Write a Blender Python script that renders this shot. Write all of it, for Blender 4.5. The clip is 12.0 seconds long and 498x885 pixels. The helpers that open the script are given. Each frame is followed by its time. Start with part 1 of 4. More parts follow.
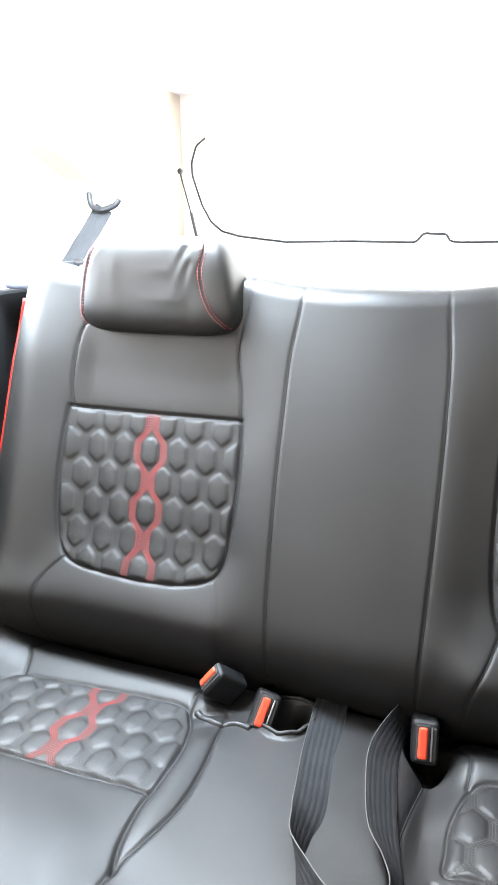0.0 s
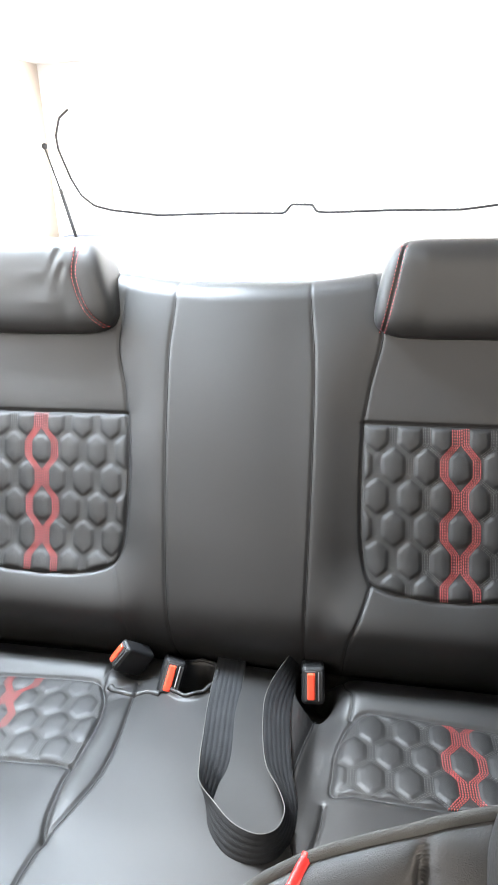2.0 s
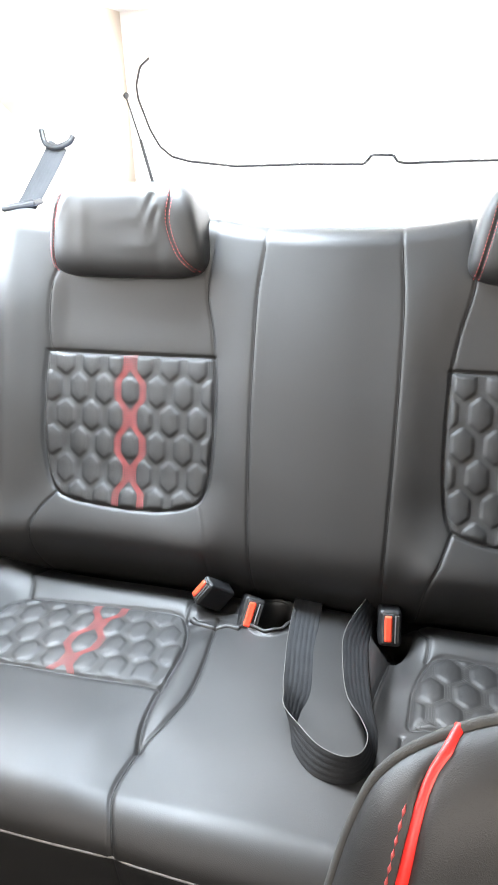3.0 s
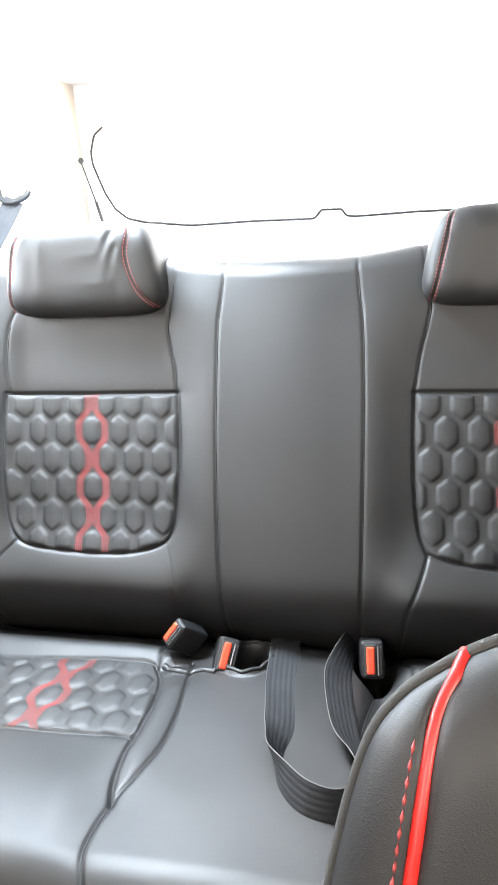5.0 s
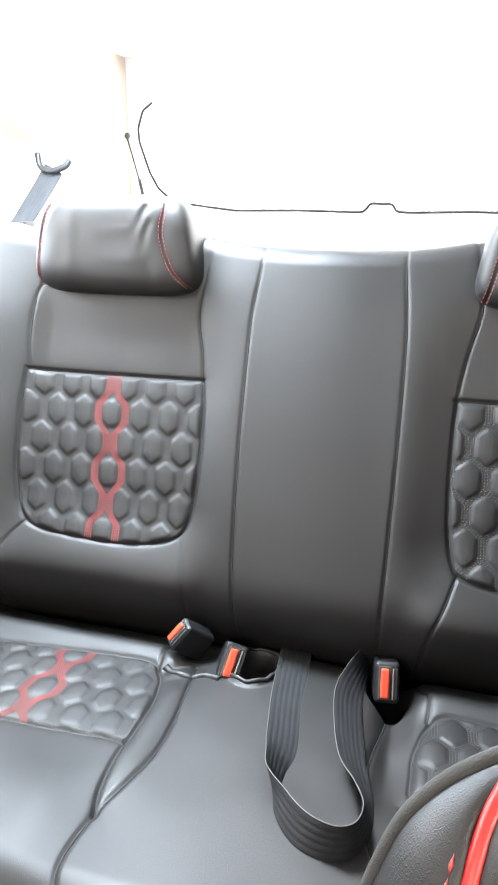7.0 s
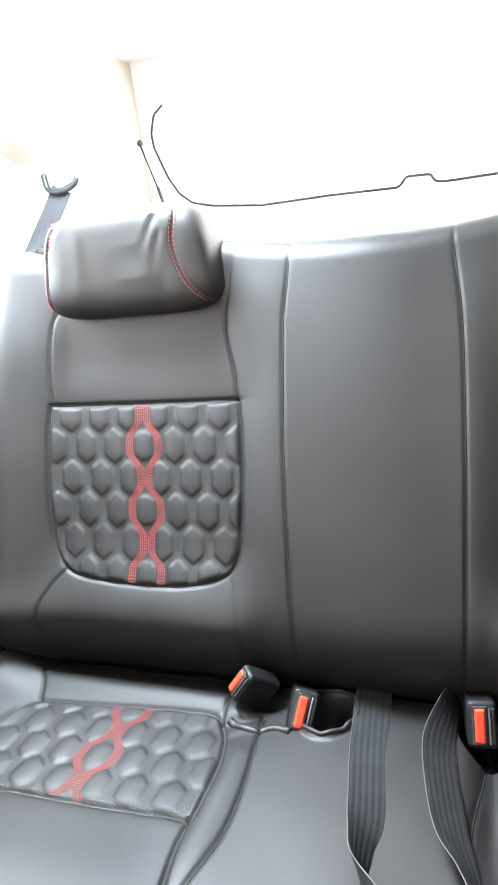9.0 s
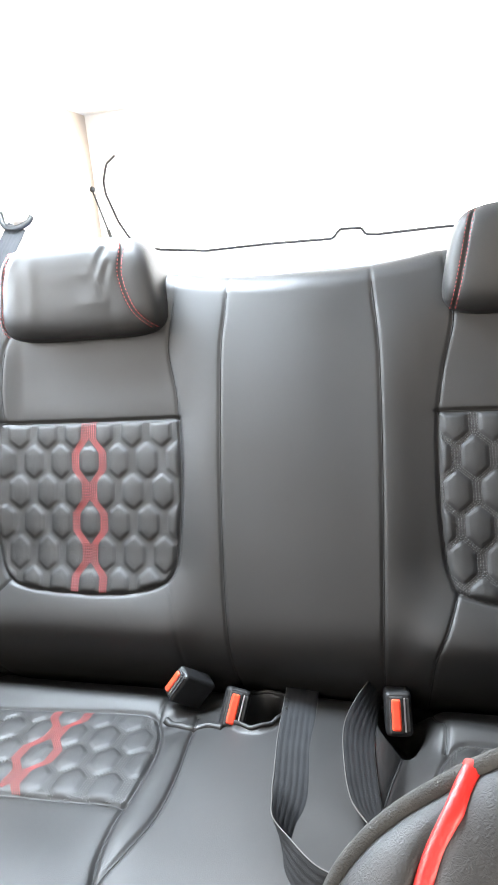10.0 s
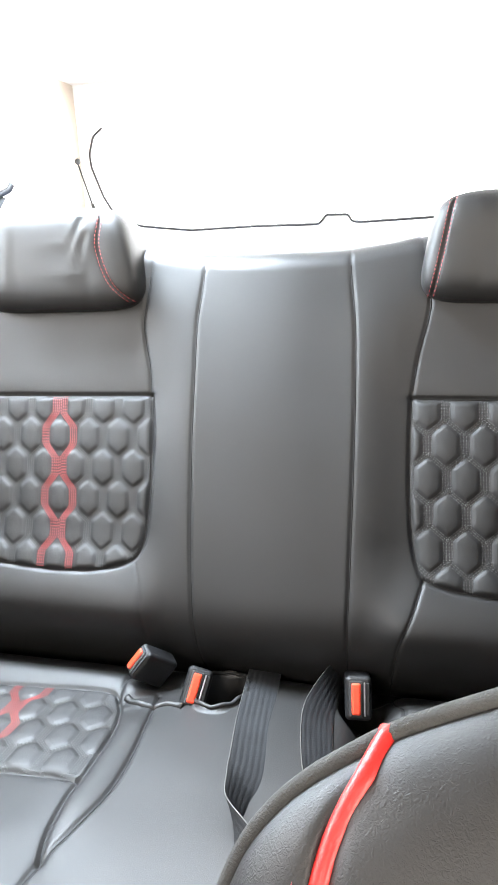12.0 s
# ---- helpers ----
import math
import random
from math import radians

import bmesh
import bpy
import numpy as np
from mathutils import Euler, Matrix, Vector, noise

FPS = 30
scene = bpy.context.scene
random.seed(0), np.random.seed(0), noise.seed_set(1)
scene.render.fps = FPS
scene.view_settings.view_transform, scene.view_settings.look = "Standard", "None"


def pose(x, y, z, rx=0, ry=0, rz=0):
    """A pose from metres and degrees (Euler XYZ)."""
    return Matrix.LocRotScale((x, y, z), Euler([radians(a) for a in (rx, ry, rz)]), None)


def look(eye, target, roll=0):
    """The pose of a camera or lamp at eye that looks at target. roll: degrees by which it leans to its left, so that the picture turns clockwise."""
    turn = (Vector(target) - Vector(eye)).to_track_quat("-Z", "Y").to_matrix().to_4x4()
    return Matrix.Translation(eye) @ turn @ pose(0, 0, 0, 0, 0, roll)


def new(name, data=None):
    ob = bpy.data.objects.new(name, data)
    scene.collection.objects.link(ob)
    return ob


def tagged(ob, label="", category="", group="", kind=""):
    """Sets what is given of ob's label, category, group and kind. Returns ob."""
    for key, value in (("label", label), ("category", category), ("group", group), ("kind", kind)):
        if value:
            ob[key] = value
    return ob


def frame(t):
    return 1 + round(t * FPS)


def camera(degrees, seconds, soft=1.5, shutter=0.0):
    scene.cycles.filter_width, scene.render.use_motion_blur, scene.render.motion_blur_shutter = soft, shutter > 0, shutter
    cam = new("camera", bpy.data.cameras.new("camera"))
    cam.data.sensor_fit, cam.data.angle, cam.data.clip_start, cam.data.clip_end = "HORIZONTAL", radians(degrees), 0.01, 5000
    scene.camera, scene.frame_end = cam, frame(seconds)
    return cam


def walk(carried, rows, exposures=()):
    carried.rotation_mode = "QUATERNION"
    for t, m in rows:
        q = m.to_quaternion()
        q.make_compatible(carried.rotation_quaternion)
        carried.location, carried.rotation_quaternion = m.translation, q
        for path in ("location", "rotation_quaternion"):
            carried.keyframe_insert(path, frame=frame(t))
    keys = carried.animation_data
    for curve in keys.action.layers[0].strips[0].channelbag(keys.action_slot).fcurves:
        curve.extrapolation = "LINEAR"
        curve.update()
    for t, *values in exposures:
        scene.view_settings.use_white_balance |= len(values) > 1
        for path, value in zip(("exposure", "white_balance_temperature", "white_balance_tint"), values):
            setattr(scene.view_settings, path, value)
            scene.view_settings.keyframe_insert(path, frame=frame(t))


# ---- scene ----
cam = camera(40.9, 12.0)
PATH = [
    (0, (0.174, -0.79, 1.019), (-0.491, 0.995, 0.408), -0.4),
    (0.5, (0.221, -0.76, 1.062), (-0.174, 1.054, 0.318), -0.7),
    (1, (0.25, -0.79, 1.081), (-0.043, 1.08, 0.433), 0.8),
    (1.5, (0.236, -0.82, 1.088), (-0.008, 1.031, 0.372), 1.0),
    (2, (0.21, -0.834, 1.103), (-0.15, 0.979, 0.34), -1.8),
    (2.5, (0.179, -0.856, 1.096), (-0.272, 0.901, 0.255), -1.7),
    (2.7, (0.164, -0.865, 1.094), (-0.343, 0.867, 0.231), -2.3),
    (4.3, (0.165, -0.888, 1.006), (-0.3, 0.909, 0.26), -0.1),
    (4.5, (0.162, -0.882, 1.004), (-0.262, 0.936, 0.286), -4.0),
    (5, (0.159, -0.884, 1.01), (-0.252, 0.962, 0.357), -3.5),
    (5.5, (0.17, -0.893, 0.99), (-0.335, 0.912, 0.291), -0.2),
    (6, (0.206, -0.886, 0.995), (-0.368, 0.909, 0.327), 0.6),
    (6.5, (0.194, -0.86, 0.996), (-0.34, 0.949, 0.33), -1.1),
    (7, (0.148, -0.826, 0.992), (-0.34, 0.996, 0.326), 0.5),
    (7.5, (0.135, -0.768, 0.999), (-0.448, 1.023, 0.326), -3.5),
    (7.7, (0.128, -0.753, 1.001), (-0.43, 1.039, 0.31), -4.4),
    (9.3, (0.145, -0.706, 0.984), (-0.533, 1.055, 0.32), -8.0),
    (9.5, (0.132, -0.735, 0.966), (-0.479, 1.059, 0.328), -6.6),
    (10, (0.181, -0.792, 0.968), (-0.333, 1.062, 0.42), -5.5),
    (10.5, (0.209, -0.793, 0.972), (-0.265, 1.071, 0.423), -5.4),
    (11, (0.214, -0.778, 0.983), (-0.178, 1.118, 0.483), -5.5),
    (11.5, (0.201, -0.778, 0.964), (-0.137, 1.124, 0.446), -3.6),
    (12, (0.194, -0.785, 0.956), (-0.269, 1.069, 0.368), -2.7),
]
EXPOSURES = [(t, stops, 6500, 10) for t, stops in ((0, 2.0), (1, 2.15), (2.5, 2.08), (5, 2.17), (7, 2.03), (9.5, 1.92), (10.5, 2.05), (12, 2.15))]
walk(cam, [(t, look(eye, target, roll)) for t, eye, target, roll in PATH], EXPOSURES)

# ---- world and light ----
world = bpy.data.worlds.new("world")
scene.world = world
world.use_nodes = True
_wn = world.node_tree.nodes
_sky = _wn.new("ShaderNodeTexSky")
_sky.sky_type = "NISHITA"
_sky.sun_disc = False
_sky.sun_elevation = radians(50)
_sky.sun_rotation = radians(-70)
_sky.air_density, _sky.dust_density = 1.0, 0.6
world.node_tree.links.new(_sky.outputs[0], _wn["Background"].inputs[0])
_wn["Background"].inputs[1].default_value = 0.07
SUN = bpy.data.lights.new("sun", "SUN")
SUN.energy, SUN.angle, SUN.color = 1.5, radians(15), (1.0, 0.95, 0.88)
new("sun", SUN).matrix_world = look((-3, 3, 6), (0, 0.5, 0.5))


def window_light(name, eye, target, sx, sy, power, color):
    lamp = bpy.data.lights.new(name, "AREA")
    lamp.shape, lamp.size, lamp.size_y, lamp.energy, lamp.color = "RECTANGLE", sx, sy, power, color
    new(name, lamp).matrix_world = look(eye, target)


# sky light through the windows, and one added lamp over the roof
window_light("quarter_window_light", (-0.88, 0.10, 1.10), (-0.10, -0.30, 0.42), 0.50, 0.28, 6.5, (0.72, 0.86, 1.0))
# added overhead fill that brightens the cushion; no roof glass is known
window_light("roof_fill_light", (-0.42, 0.185, 1.47), (-0.42, 0.1851, 0.4), 0.42, 0.36, 25.0, (0.76, 0.88, 1.0))
window_light("side_window_light", (-0.88, -0.45, 1.10), (0.0, -0.25, 0.70), 0.90, 0.28, 4.2, (0.98, 0.95, 0.92))
window_light("front_window_light", (0.92, -1.40, 1.08), (0.35, -0.65, 0.75), 0.70, 0.26, 5.2, (1.0, 0.91, 0.80))
window_light("windscreen_light", (-0.30, -1.80, 1.16), (-0.20, -0.4, 0.75), 0.8, 0.40, 3.7, (1.0, 0.92, 0.84))
window_light("tailgate_light", (0.0, 1.40, 1.15), (0.0, 0.0, 1.15), 2.2, 1.0, 26.0, (1.0, 0.99, 0.97))


# ---- materials ----
def material(name, color, rough, metal=0.0, spec=0.5):
    m = bpy.data.materials.new(name)
    m.use_nodes = True
    b = m.node_tree.nodes["Principled BSDF"]
    b.inputs["Base Color"].default_value = (*color, 1)
    b.inputs["Roughness"].default_value = rough
    b.inputs["Metallic"].default_value = metal
    b.inputs["Specular IOR Level"].default_value = spec
    return m


def grain(m, kind, scale, depth, colors=None, big=6.0, rough=None):
    """Fine relief of one scale, with colour and gloss that vary at a larger one."""
    nt = m.node_tree
    n, l = nt.nodes, nt.links
    b = n["Principled BSDF"]
    co = n.new("ShaderNodeTexCoord")
    if kind == "voronoi":
        warp = n.new("ShaderNodeTexNoise")
        warp.inputs["Scale"].default_value = scale * 0.6
        tex = n.new("ShaderNodeTexVoronoi")
        tex.feature = "DISTANCE_TO_EDGE"
        mix = n.new("ShaderNodeMixRGB")
        mix.inputs[0].default_value = 0.004
        l.new(co.outputs["Object"], warp.inputs["Vector"])
        l.new(co.outputs["Object"], mix.inputs[1])
        l.new(warp.outputs["Color"], mix.inputs[2])
        l.new(mix.outputs[0], tex.inputs["Vector"])
        out = tex.outputs["Distance"]
    else:
        tex = n.new("ShaderNodeTexNoise")
        tex.inputs["Detail"].default_value = 4.0
        l.new(co.outputs["Object"], tex.inputs["Vector"])
        out = tex.outputs["Fac"]
    tex.inputs["Scale"].default_value = scale
    bump = n.new("ShaderNodeBump")
    bump.inputs["Strength"].default_value = 1.0
    bump.inputs["Distance"].default_value = depth
    l.new(out, bump.inputs["Height"])
    l.new(bump.outputs[0], b.inputs["Normal"])
    soft = n.new("ShaderNodeTexNoise")
    soft.inputs["Scale"].default_value = big
    soft.inputs["Detail"].default_value = 5.0
    l.new(co.outputs["Object"], soft.inputs["Vector"])
    if colors:
        ramp = n.new("ShaderNodeValToRGB")
        ramp.color_ramp.elements[0].position, ramp.color_ramp.elements[1].position = 0.3, 0.7
        ramp.color_ramp.elements[0].color = (*colors[0], 1)
        ramp.color_ramp.elements[1].color = (*colors[1], 1)
        l.new(soft.outputs["Fac"], ramp.inputs[0])
        l.new(ramp.outputs[0], b.inputs["Base Color"])
    if rough:
        rr = n.new("ShaderNodeMapRange")
        rr.inputs["From Min"].default_value, rr.inputs["From Max"].default_value = 0.3, 0.7
        rr.inputs["To Min"].default_value, rr.inputs["To Max"].default_value = rough
        l.new(soft.outputs["Fac"], rr.inputs["Value"])
        l.new(rr.outputs[0], b.inputs["Roughness"])
    return m


LEATHER = grain(material("black_leather", (0.02, 0.02, 0.02), 0.5, 0.0, 0.48), "voronoi", 720, 0.00018,
                ((0.0105, 0.0099, 0.0094), (0.0150, 0.0141, 0.0134)), 7.0, (0.46, 0.56))
QUILT = grain(material("quilted_leather", (0.02, 0.02, 0.02), 0.5, 0.0, 0.48), "voronoi", 760, 0.00020,
              ((0.0105, 0.0100, 0.0096), (0.0150, 0.0142, 0.0137)), 9.0, (0.50, 0.60))
FABRIC = grain(material("dark_piping", (0.035, 0.034, 0.031), 0.8), "noise", 1500, 0.0005)
RED_THREAD = grain(material("red_thread", (0.45, 0.03, 0.03), 0.6), "noise", 2500, 0.0003,
                   ((0.30, 0.038, 0.035), (0.37, 0.052, 0.046)), 60.0)
SEAM = material("seam_thread", (0.008, 0.008, 0.008), 0.8)
HEM = grain(material("pale_hem", (0.16, 0.155, 0.15), 0.6), "noise", 1500, 0.0004)
GREY_THREAD = material("grey_thread", (0.055, 0.053, 0.05), 0.55)
RED_VINYL = grain(material("red_vinyl_piping", (0.62, 0.02, 0.012), 0.38), "noise", 600, 0.0002,
                  ((0.46, 0.012, 0.009), (0.58, 0.017, 0.011)), 30.0)
RED_PLASTIC = grain(material("red_plastic", (0.75, 0.06, 0.02), 0.4), "noise", 900, 0.0001,
                    ((0.70, 0.05, 0.02), (0.78, 0.07, 0.025)), 60.0)
BLACK_PLASTIC = grain(material("black_plastic", (0.009, 0.009, 0.0095), 0.46, 0.0, 0.35), "noise", 1800, 0.0002)
STEEL = material("steel", (0.62, 0.62, 0.63), 0.3, 1.0)
WEB = grain(material("belt_webbing", (0.03, 0.031, 0.033), 0.7, 0.0, 0.25), "noise", 1400, 0.0004,
            ((0.016, 0.0165, 0.0175), (0.024, 0.0245, 0.026)), 40.0)
TRIM = grain(material("beige_trim", (0.76, 0.70, 0.60), 0.6), "noise", 900, 0.0003,
             ((0.44, 0.37, 0.30), (0.50, 0.43, 0.35)), 4.0)
HEADLINER = grain(material("headliner_cloth", (0.78, 0.74, 0.66), 0.9), "noise", 1200, 0.0005,
                  ((0.72, 0.69, 0.64), (0.77, 0.74, 0.69)), 3.0)
SHELF_GREY = grain(material("shelf_cloth", (0.62, 0.64, 0.68), 0.85), "noise", 1100, 0.0006,
                   ((0.13, 0.15, 0.21), (0.17, 0.19, 0.25)), 5.0)
CARPET = grain(material("carpet", (0.02, 0.02, 0.021), 0.95), "noise", 500, 0.003,
               ((0.014, 0.014, 0.015), (0.03, 0.03, 0.03)), 25.0)
RUBBER = material("rubber_seal", (0.02, 0.02, 0.02), 0.6)
GROUND = grain(material("pale_concrete", (0.45, 0.44, 0.42), 0.9), "noise", 60, 0.004,
               ((0.40, 0.39, 0.37), (0.50, 0.49, 0.47)), 0.6)
GLASS = material("window_glass", (1, 1, 1), 0.0)
GLASS.node_tree.nodes["Principled BSDF"].inputs["Transmission Weight"].default_value = 1.0
GLASS.node_tree.nodes["Principled BSDF"].inputs["IOR"].default_value = 1.02


# ---- mesh helpers ----
def thing(name, label, category, group="", kind=""):
    return tagged(new(name), label, category, group, kind)


def mesh_object(name, verts, faces, mat, parent=None, label="", smooth=True):
    me = bpy.data.meshes.new(name)
    me.from_pydata([tuple(v) for v in verts], [], [tuple(f) for f in faces])
    me.materials.append(mat)
    if smooth:
        me.polygons.foreach_set("use_smooth", [True] * len(me.polygons))
    me.update()
    ob = new(name, me)
    ob.parent = parent
    if label:
        ob["label"] = label
    return ob


def part(name, bm, mat, parent=None, label="", smooth=False):
    me = bpy.data.meshes.new(name)
    bmesh.ops.recalc_face_normals(bm, faces=bm.faces)
    bm.to_mesh(me)
    bm.free()
    me.materials.append(mat)
    if smooth:
        me.polygons.foreach_set("use_smooth", [True] * len(me.polygons))
    ob = new(name, me)
    ob.parent = parent
    if label:
        ob["label"] = label
    return ob


def box(sx, sy, sz, m=None, bevel=0.0, seg=2):
    bm = bmesh.new()
    bmesh.ops.create_cube(bm, size=1.0, matrix=Matrix.Diagonal((sx, sy, sz, 1)))
    if bevel:
        bmesh.ops.bevel(bm, geom=bm.edges[:], offset=bevel, segments=seg, profile=0.5, affect="EDGES")
    if m is not None:
        bmesh.ops.transform(bm, matrix=m, verts=bm.verts)
    return bm


def catmull(points, per=8, closed=False):
    """A smooth line through the points."""
    p = np.array(points, float)
    if closed:
        p = np.vstack([p[-1], p, p[0], p[1]])
    else:
        p = np.vstack([2 * p[0] - p[1], p, 2 * p[-1] - p[-2]])
    out = []
    for i in range(1, len(p) - 2):
        for k in range(per):
            t = k / per
            out.append(0.5 * (2 * p[i] + (p[i + 1] - p[i - 1]) * t + (2 * p[i - 1] - 5 * p[i] + 4 * p[i + 1] - p[i + 2]) * t * t
                              + (3 * p[i] - p[i - 1] - 3 * p[i + 1] + p[i + 2]) * t ** 3))
    if not closed:
        out.append(p[-2])
    return np.array(out)


def tube(name, points, radius, mat, parent=None, label="", sides=10, closed=False):
    """A round cord along a line, with closed ends."""
    p = np.array(points, float)
    n = len(p)
    verts, faces = [], []
    up = Vector((0.13, 0.37, 0.92)).normalized()
    for i in range(n):
        d = Vector(p[(i + 1) % n] - p[i - 1]) if closed else Vector(p[min(i + 1, n - 1)] - p[max(i - 1, 0)])
        d.normalize()
        a = d.cross(up).normalized()
        b = a.cross(d)
        for k in range(sides):
            w = 2 * math.pi * k / sides
            verts.append(Vector(p[i]) + radius * (math.cos(w) * a + math.sin(w) * b))
    for i in range(n if closed else n - 1):
        for k in range(sides):
            j, q = (i + 1) % n, (k + 1) % sides
            faces.append((i * sides + k, i * sides + q, j * sides + q, j * sides + k))
    if not closed:
        faces += [tuple(range(sides))[::-1], tuple((n - 1) * sides + k for k in range(sides))]
    return mesh_object(name, verts, faces, mat, parent, label)


def line_distance(X, S, line):
    """Distance of every grid point from a polyline."""
    best = np.full(X.shape, 9.0)
    line = np.array(line, float)
    for (x0, s0), (x1, s1) in zip(line[:-1], line[1:]):
        dx, ds = x1 - x0, s1 - s0
        k = np.clip(((X - x0) * dx + (S - s0) * ds) / max(dx * dx + ds * ds, 1e-12), 0, 1)
        best = np.minimum(best, np.hypot(X - x0 - k * dx, S - s0 - k * ds))
    return best


def inside(X, S, line):
    """Which grid points lie within a closed outline."""
    line = np.array(line, float)
    hit = np.zeros(X.shape, bool)
    for (x0, s0), (x1, s1) in zip(line, np.roll(line, -1, axis=0)):
        if s0 != s1:
            hit ^= ((s0 > S) != (s1 > S)) & (X < (x1 - x0) * (S - s0) / (s1 - s0) + x0)
    return hit


def ease(a, b, v):
    t = np.clip((v - a) / (b - a), 0, 1)
    return t * t * (3 - 2 * t)


def ripple(X, S, scale, seed):
    """Soft uneven folds, the sum of a few slanted waves."""
    rng = np.random.RandomState(seed)
    out = np.zeros(X.shape)
    for _ in range(7):
        a, f, p = rng.uniform(0, 6.3), scale * rng.uniform(0.6, 1.7), rng.uniform(0, 6.3)
        out += np.sin((X * math.cos(a) + S * math.sin(a)) * f + p)
    return out / 7


# ---- quilted honeycomb ----
HEX_W, HEX_R, HEX_A = 0.0497, 0.0483, 0.0215


def hex_edges(cx, first, low, high, half, lean=0.0):
    """Edges of the honeycomb round the middle line cx: start, end, is it upright, which part of the red stripe (0 none, 1 its middle, 2 its flanks).
    lean: how far the lines slant sideways for each unit of height."""
    edges = {}
    for row in range(-8, 9):
        s = first + row * HEX_R
        shift = 0.0 if row % 2 == 0 else HEX_W / 2
        for col in range(-5, 6):
            x = cx + col * HEX_W + shift
            side, tip = (HEX_R - HEX_A) / 2, (HEX_R + HEX_A) / 2
            ring = [(x - HEX_W / 2, s - side), (x - HEX_W / 2, s + side), (x, s + tip), (x + HEX_W / 2, s + side), (x + HEX_W / 2, s - side), (x, s - tip)]
            for p, q in zip(ring, ring[1:] + ring[:1]):
                if max(abs(p[0] - cx), abs(q[0] - cx)) > half + HEX_W or max(p[1], q[1]) < low or min(p[1], q[1]) > high:
                    continue
                key = tuple(sorted([(round(p[0], 4), round(p[1], 4)), (round(q[0], 4), round(q[1], 4))]))
                upright = abs(p[0] - q[0]) < 1e-4
                stripe = 0
                if max(abs(p[0] - cx), abs(q[0] - cx)) < HEX_W / 2 + 0.002:
                    stripe = 1 if abs(p[0] - cx) < 0.003 and upright else 2
                edges[key] = (upright, stripe)
    level = (low + high) / 2
    slant = lambda p: (p[0] + lean * (p[1] - level), p[1])
    return [(slant(p), slant(q), upright, stripe) for (p, q), (upright, stripe) in edges.items()]


def mirrored(edges):
    return [((-p[0], p[1]), (-q[0], q[1]), upright, stripe) for p, q, upright, stripe in edges]


def quilt_relief(X, S, edges):
    """Padded cells between flat stitched channels; neighbouring channels blend softly into each other."""
    soft = 0.0010
    total = np.zeros(X.shape)
    for p, q, upright, stripe in edges:
        wide = 0.0064 if upright else 0.0030
        if stripe:
            wide = (0.0114 if stripe == 1 else 0.0078) if upright else 0.0040
        total += np.exp(-np.clip(line_distance(X, S, [p, q]) - wide, -0.01, 0.06) / soft)
    d = -soft * np.log(total + 1e-12)
    return 0.0026 * ease(-0.0012, 0.0058, d) + 0.0014 * ease(0.002, 0.0160, d)


def stitch_mesh(name, runs, place, mat, parent, label, size=(0.0036, 0.0007), pitch=0.0046):
    """Rows of single stitches lying along lines of a surface; place gives points of it."""
    verts, faces = [], []
    for line in runs:
        line = np.array(line, float)
        step = np.hypot(*np.diff(line, axis=0).T)
        total = np.r_[0, np.cumsum(step)]
        at = np.arange(pitch / 2, total[-1], pitch)
        if not len(at):
            continue
        mids = np.c_[np.interp(at, total, line[:, 0]), np.interp(at, total, line[:, 1])]
        ends = [np.c_[np.interp(at + k, total, line[:, 0]), np.interp(at + k, total, line[:, 1])] for k in (-size[0] / 2, size[0] / 2)]
        mid, nor = place(mids)
        a, _ = place(ends[0])
        b, _ = place(ends[1])
        along = b - a
        along /= np.linalg.norm(along, axis=1)[:, None] + 1e-9
        side = np.cross(along, nor)
        for i in range(len(at)):
            r, base = size[1], len(verts)
            m = mid[i] + nor[i] * r * 0.3
            verts += [a[i], b[i], m + side[i] * r, m + nor[i] * r, m - side[i] * r, m - nor[i] * r]
            for k in range(4):
                faces += [(base, base + 2 + k, base + 2 + (k + 1) % 4), (base + 1, base + 2 + (k + 1) % 4, base + 2 + k)]
    ob = mesh_object(name, verts, faces, mat, parent, label)
    ob["kind"] = "stuff"
    return ob


def quilt_stitches(edges, outline, place, parent):
    """Dark rows along the honeycomb, red ones along its middle stripe."""
    red_runs, grey_runs, flank = [], [], {}
    for p, q, upright, stripe in edges:
        p, q = np.array(p), np.array(q)
        if stripe:
            for x, y in (p, q):
                flank.setdefault(round(y, 4), []).append(x)
            continue
        d = (q - p) / np.linalg.norm(q - p)
        side = np.array([-d[1], d[0]])
        for off in (-0.0054, -0.0018, 0.0018, 0.0054) if upright else (-0.0028, 0.0, 0.0028):
            line = np.array([p + side * off + (q - p) * k for k in np.linspace(-0.03, 1.03, 14)])
            keep = inside(line[:, 0], line[:, 1], outline)
            if keep.sum() > 2:
                grey_runs.append(line[keep])
    # the threads run side by side down the stripe, four round each flank of its cells
    heights = sorted(flank)
    middle = [(min(flank[y]) + max(flank[y])) / 2 for y in heights]
    spread = [max((max(flank[y]) - min(flank[y])) / 2 - 0.0079, 0) for y in heights]
    fine = np.arange(heights[0], heights[-1], 0.002)
    for k in (-4, -3, -2, -1, 1, 2, 3, 4):
        line = np.c_[np.interp(fine, heights, middle) + math.copysign(1, k) * (np.interp(fine, heights, spread) + 0.0034 * (abs(k) - 0.5)), fine]
        red_runs.append(line[inside(line[:, 0], line[:, 1], outline)])
    stitch_mesh("red_stitching", red_runs, place, RED_THREAD, parent, "rows of red thread stitching", (0.0042, 0.0012), 0.0044)
    stitch_mesh("dark_stitching", grey_runs, place, GREY_THREAD, parent, "rows of dark grey thread stitching", (0.0032, 0.0008), 0.0044)


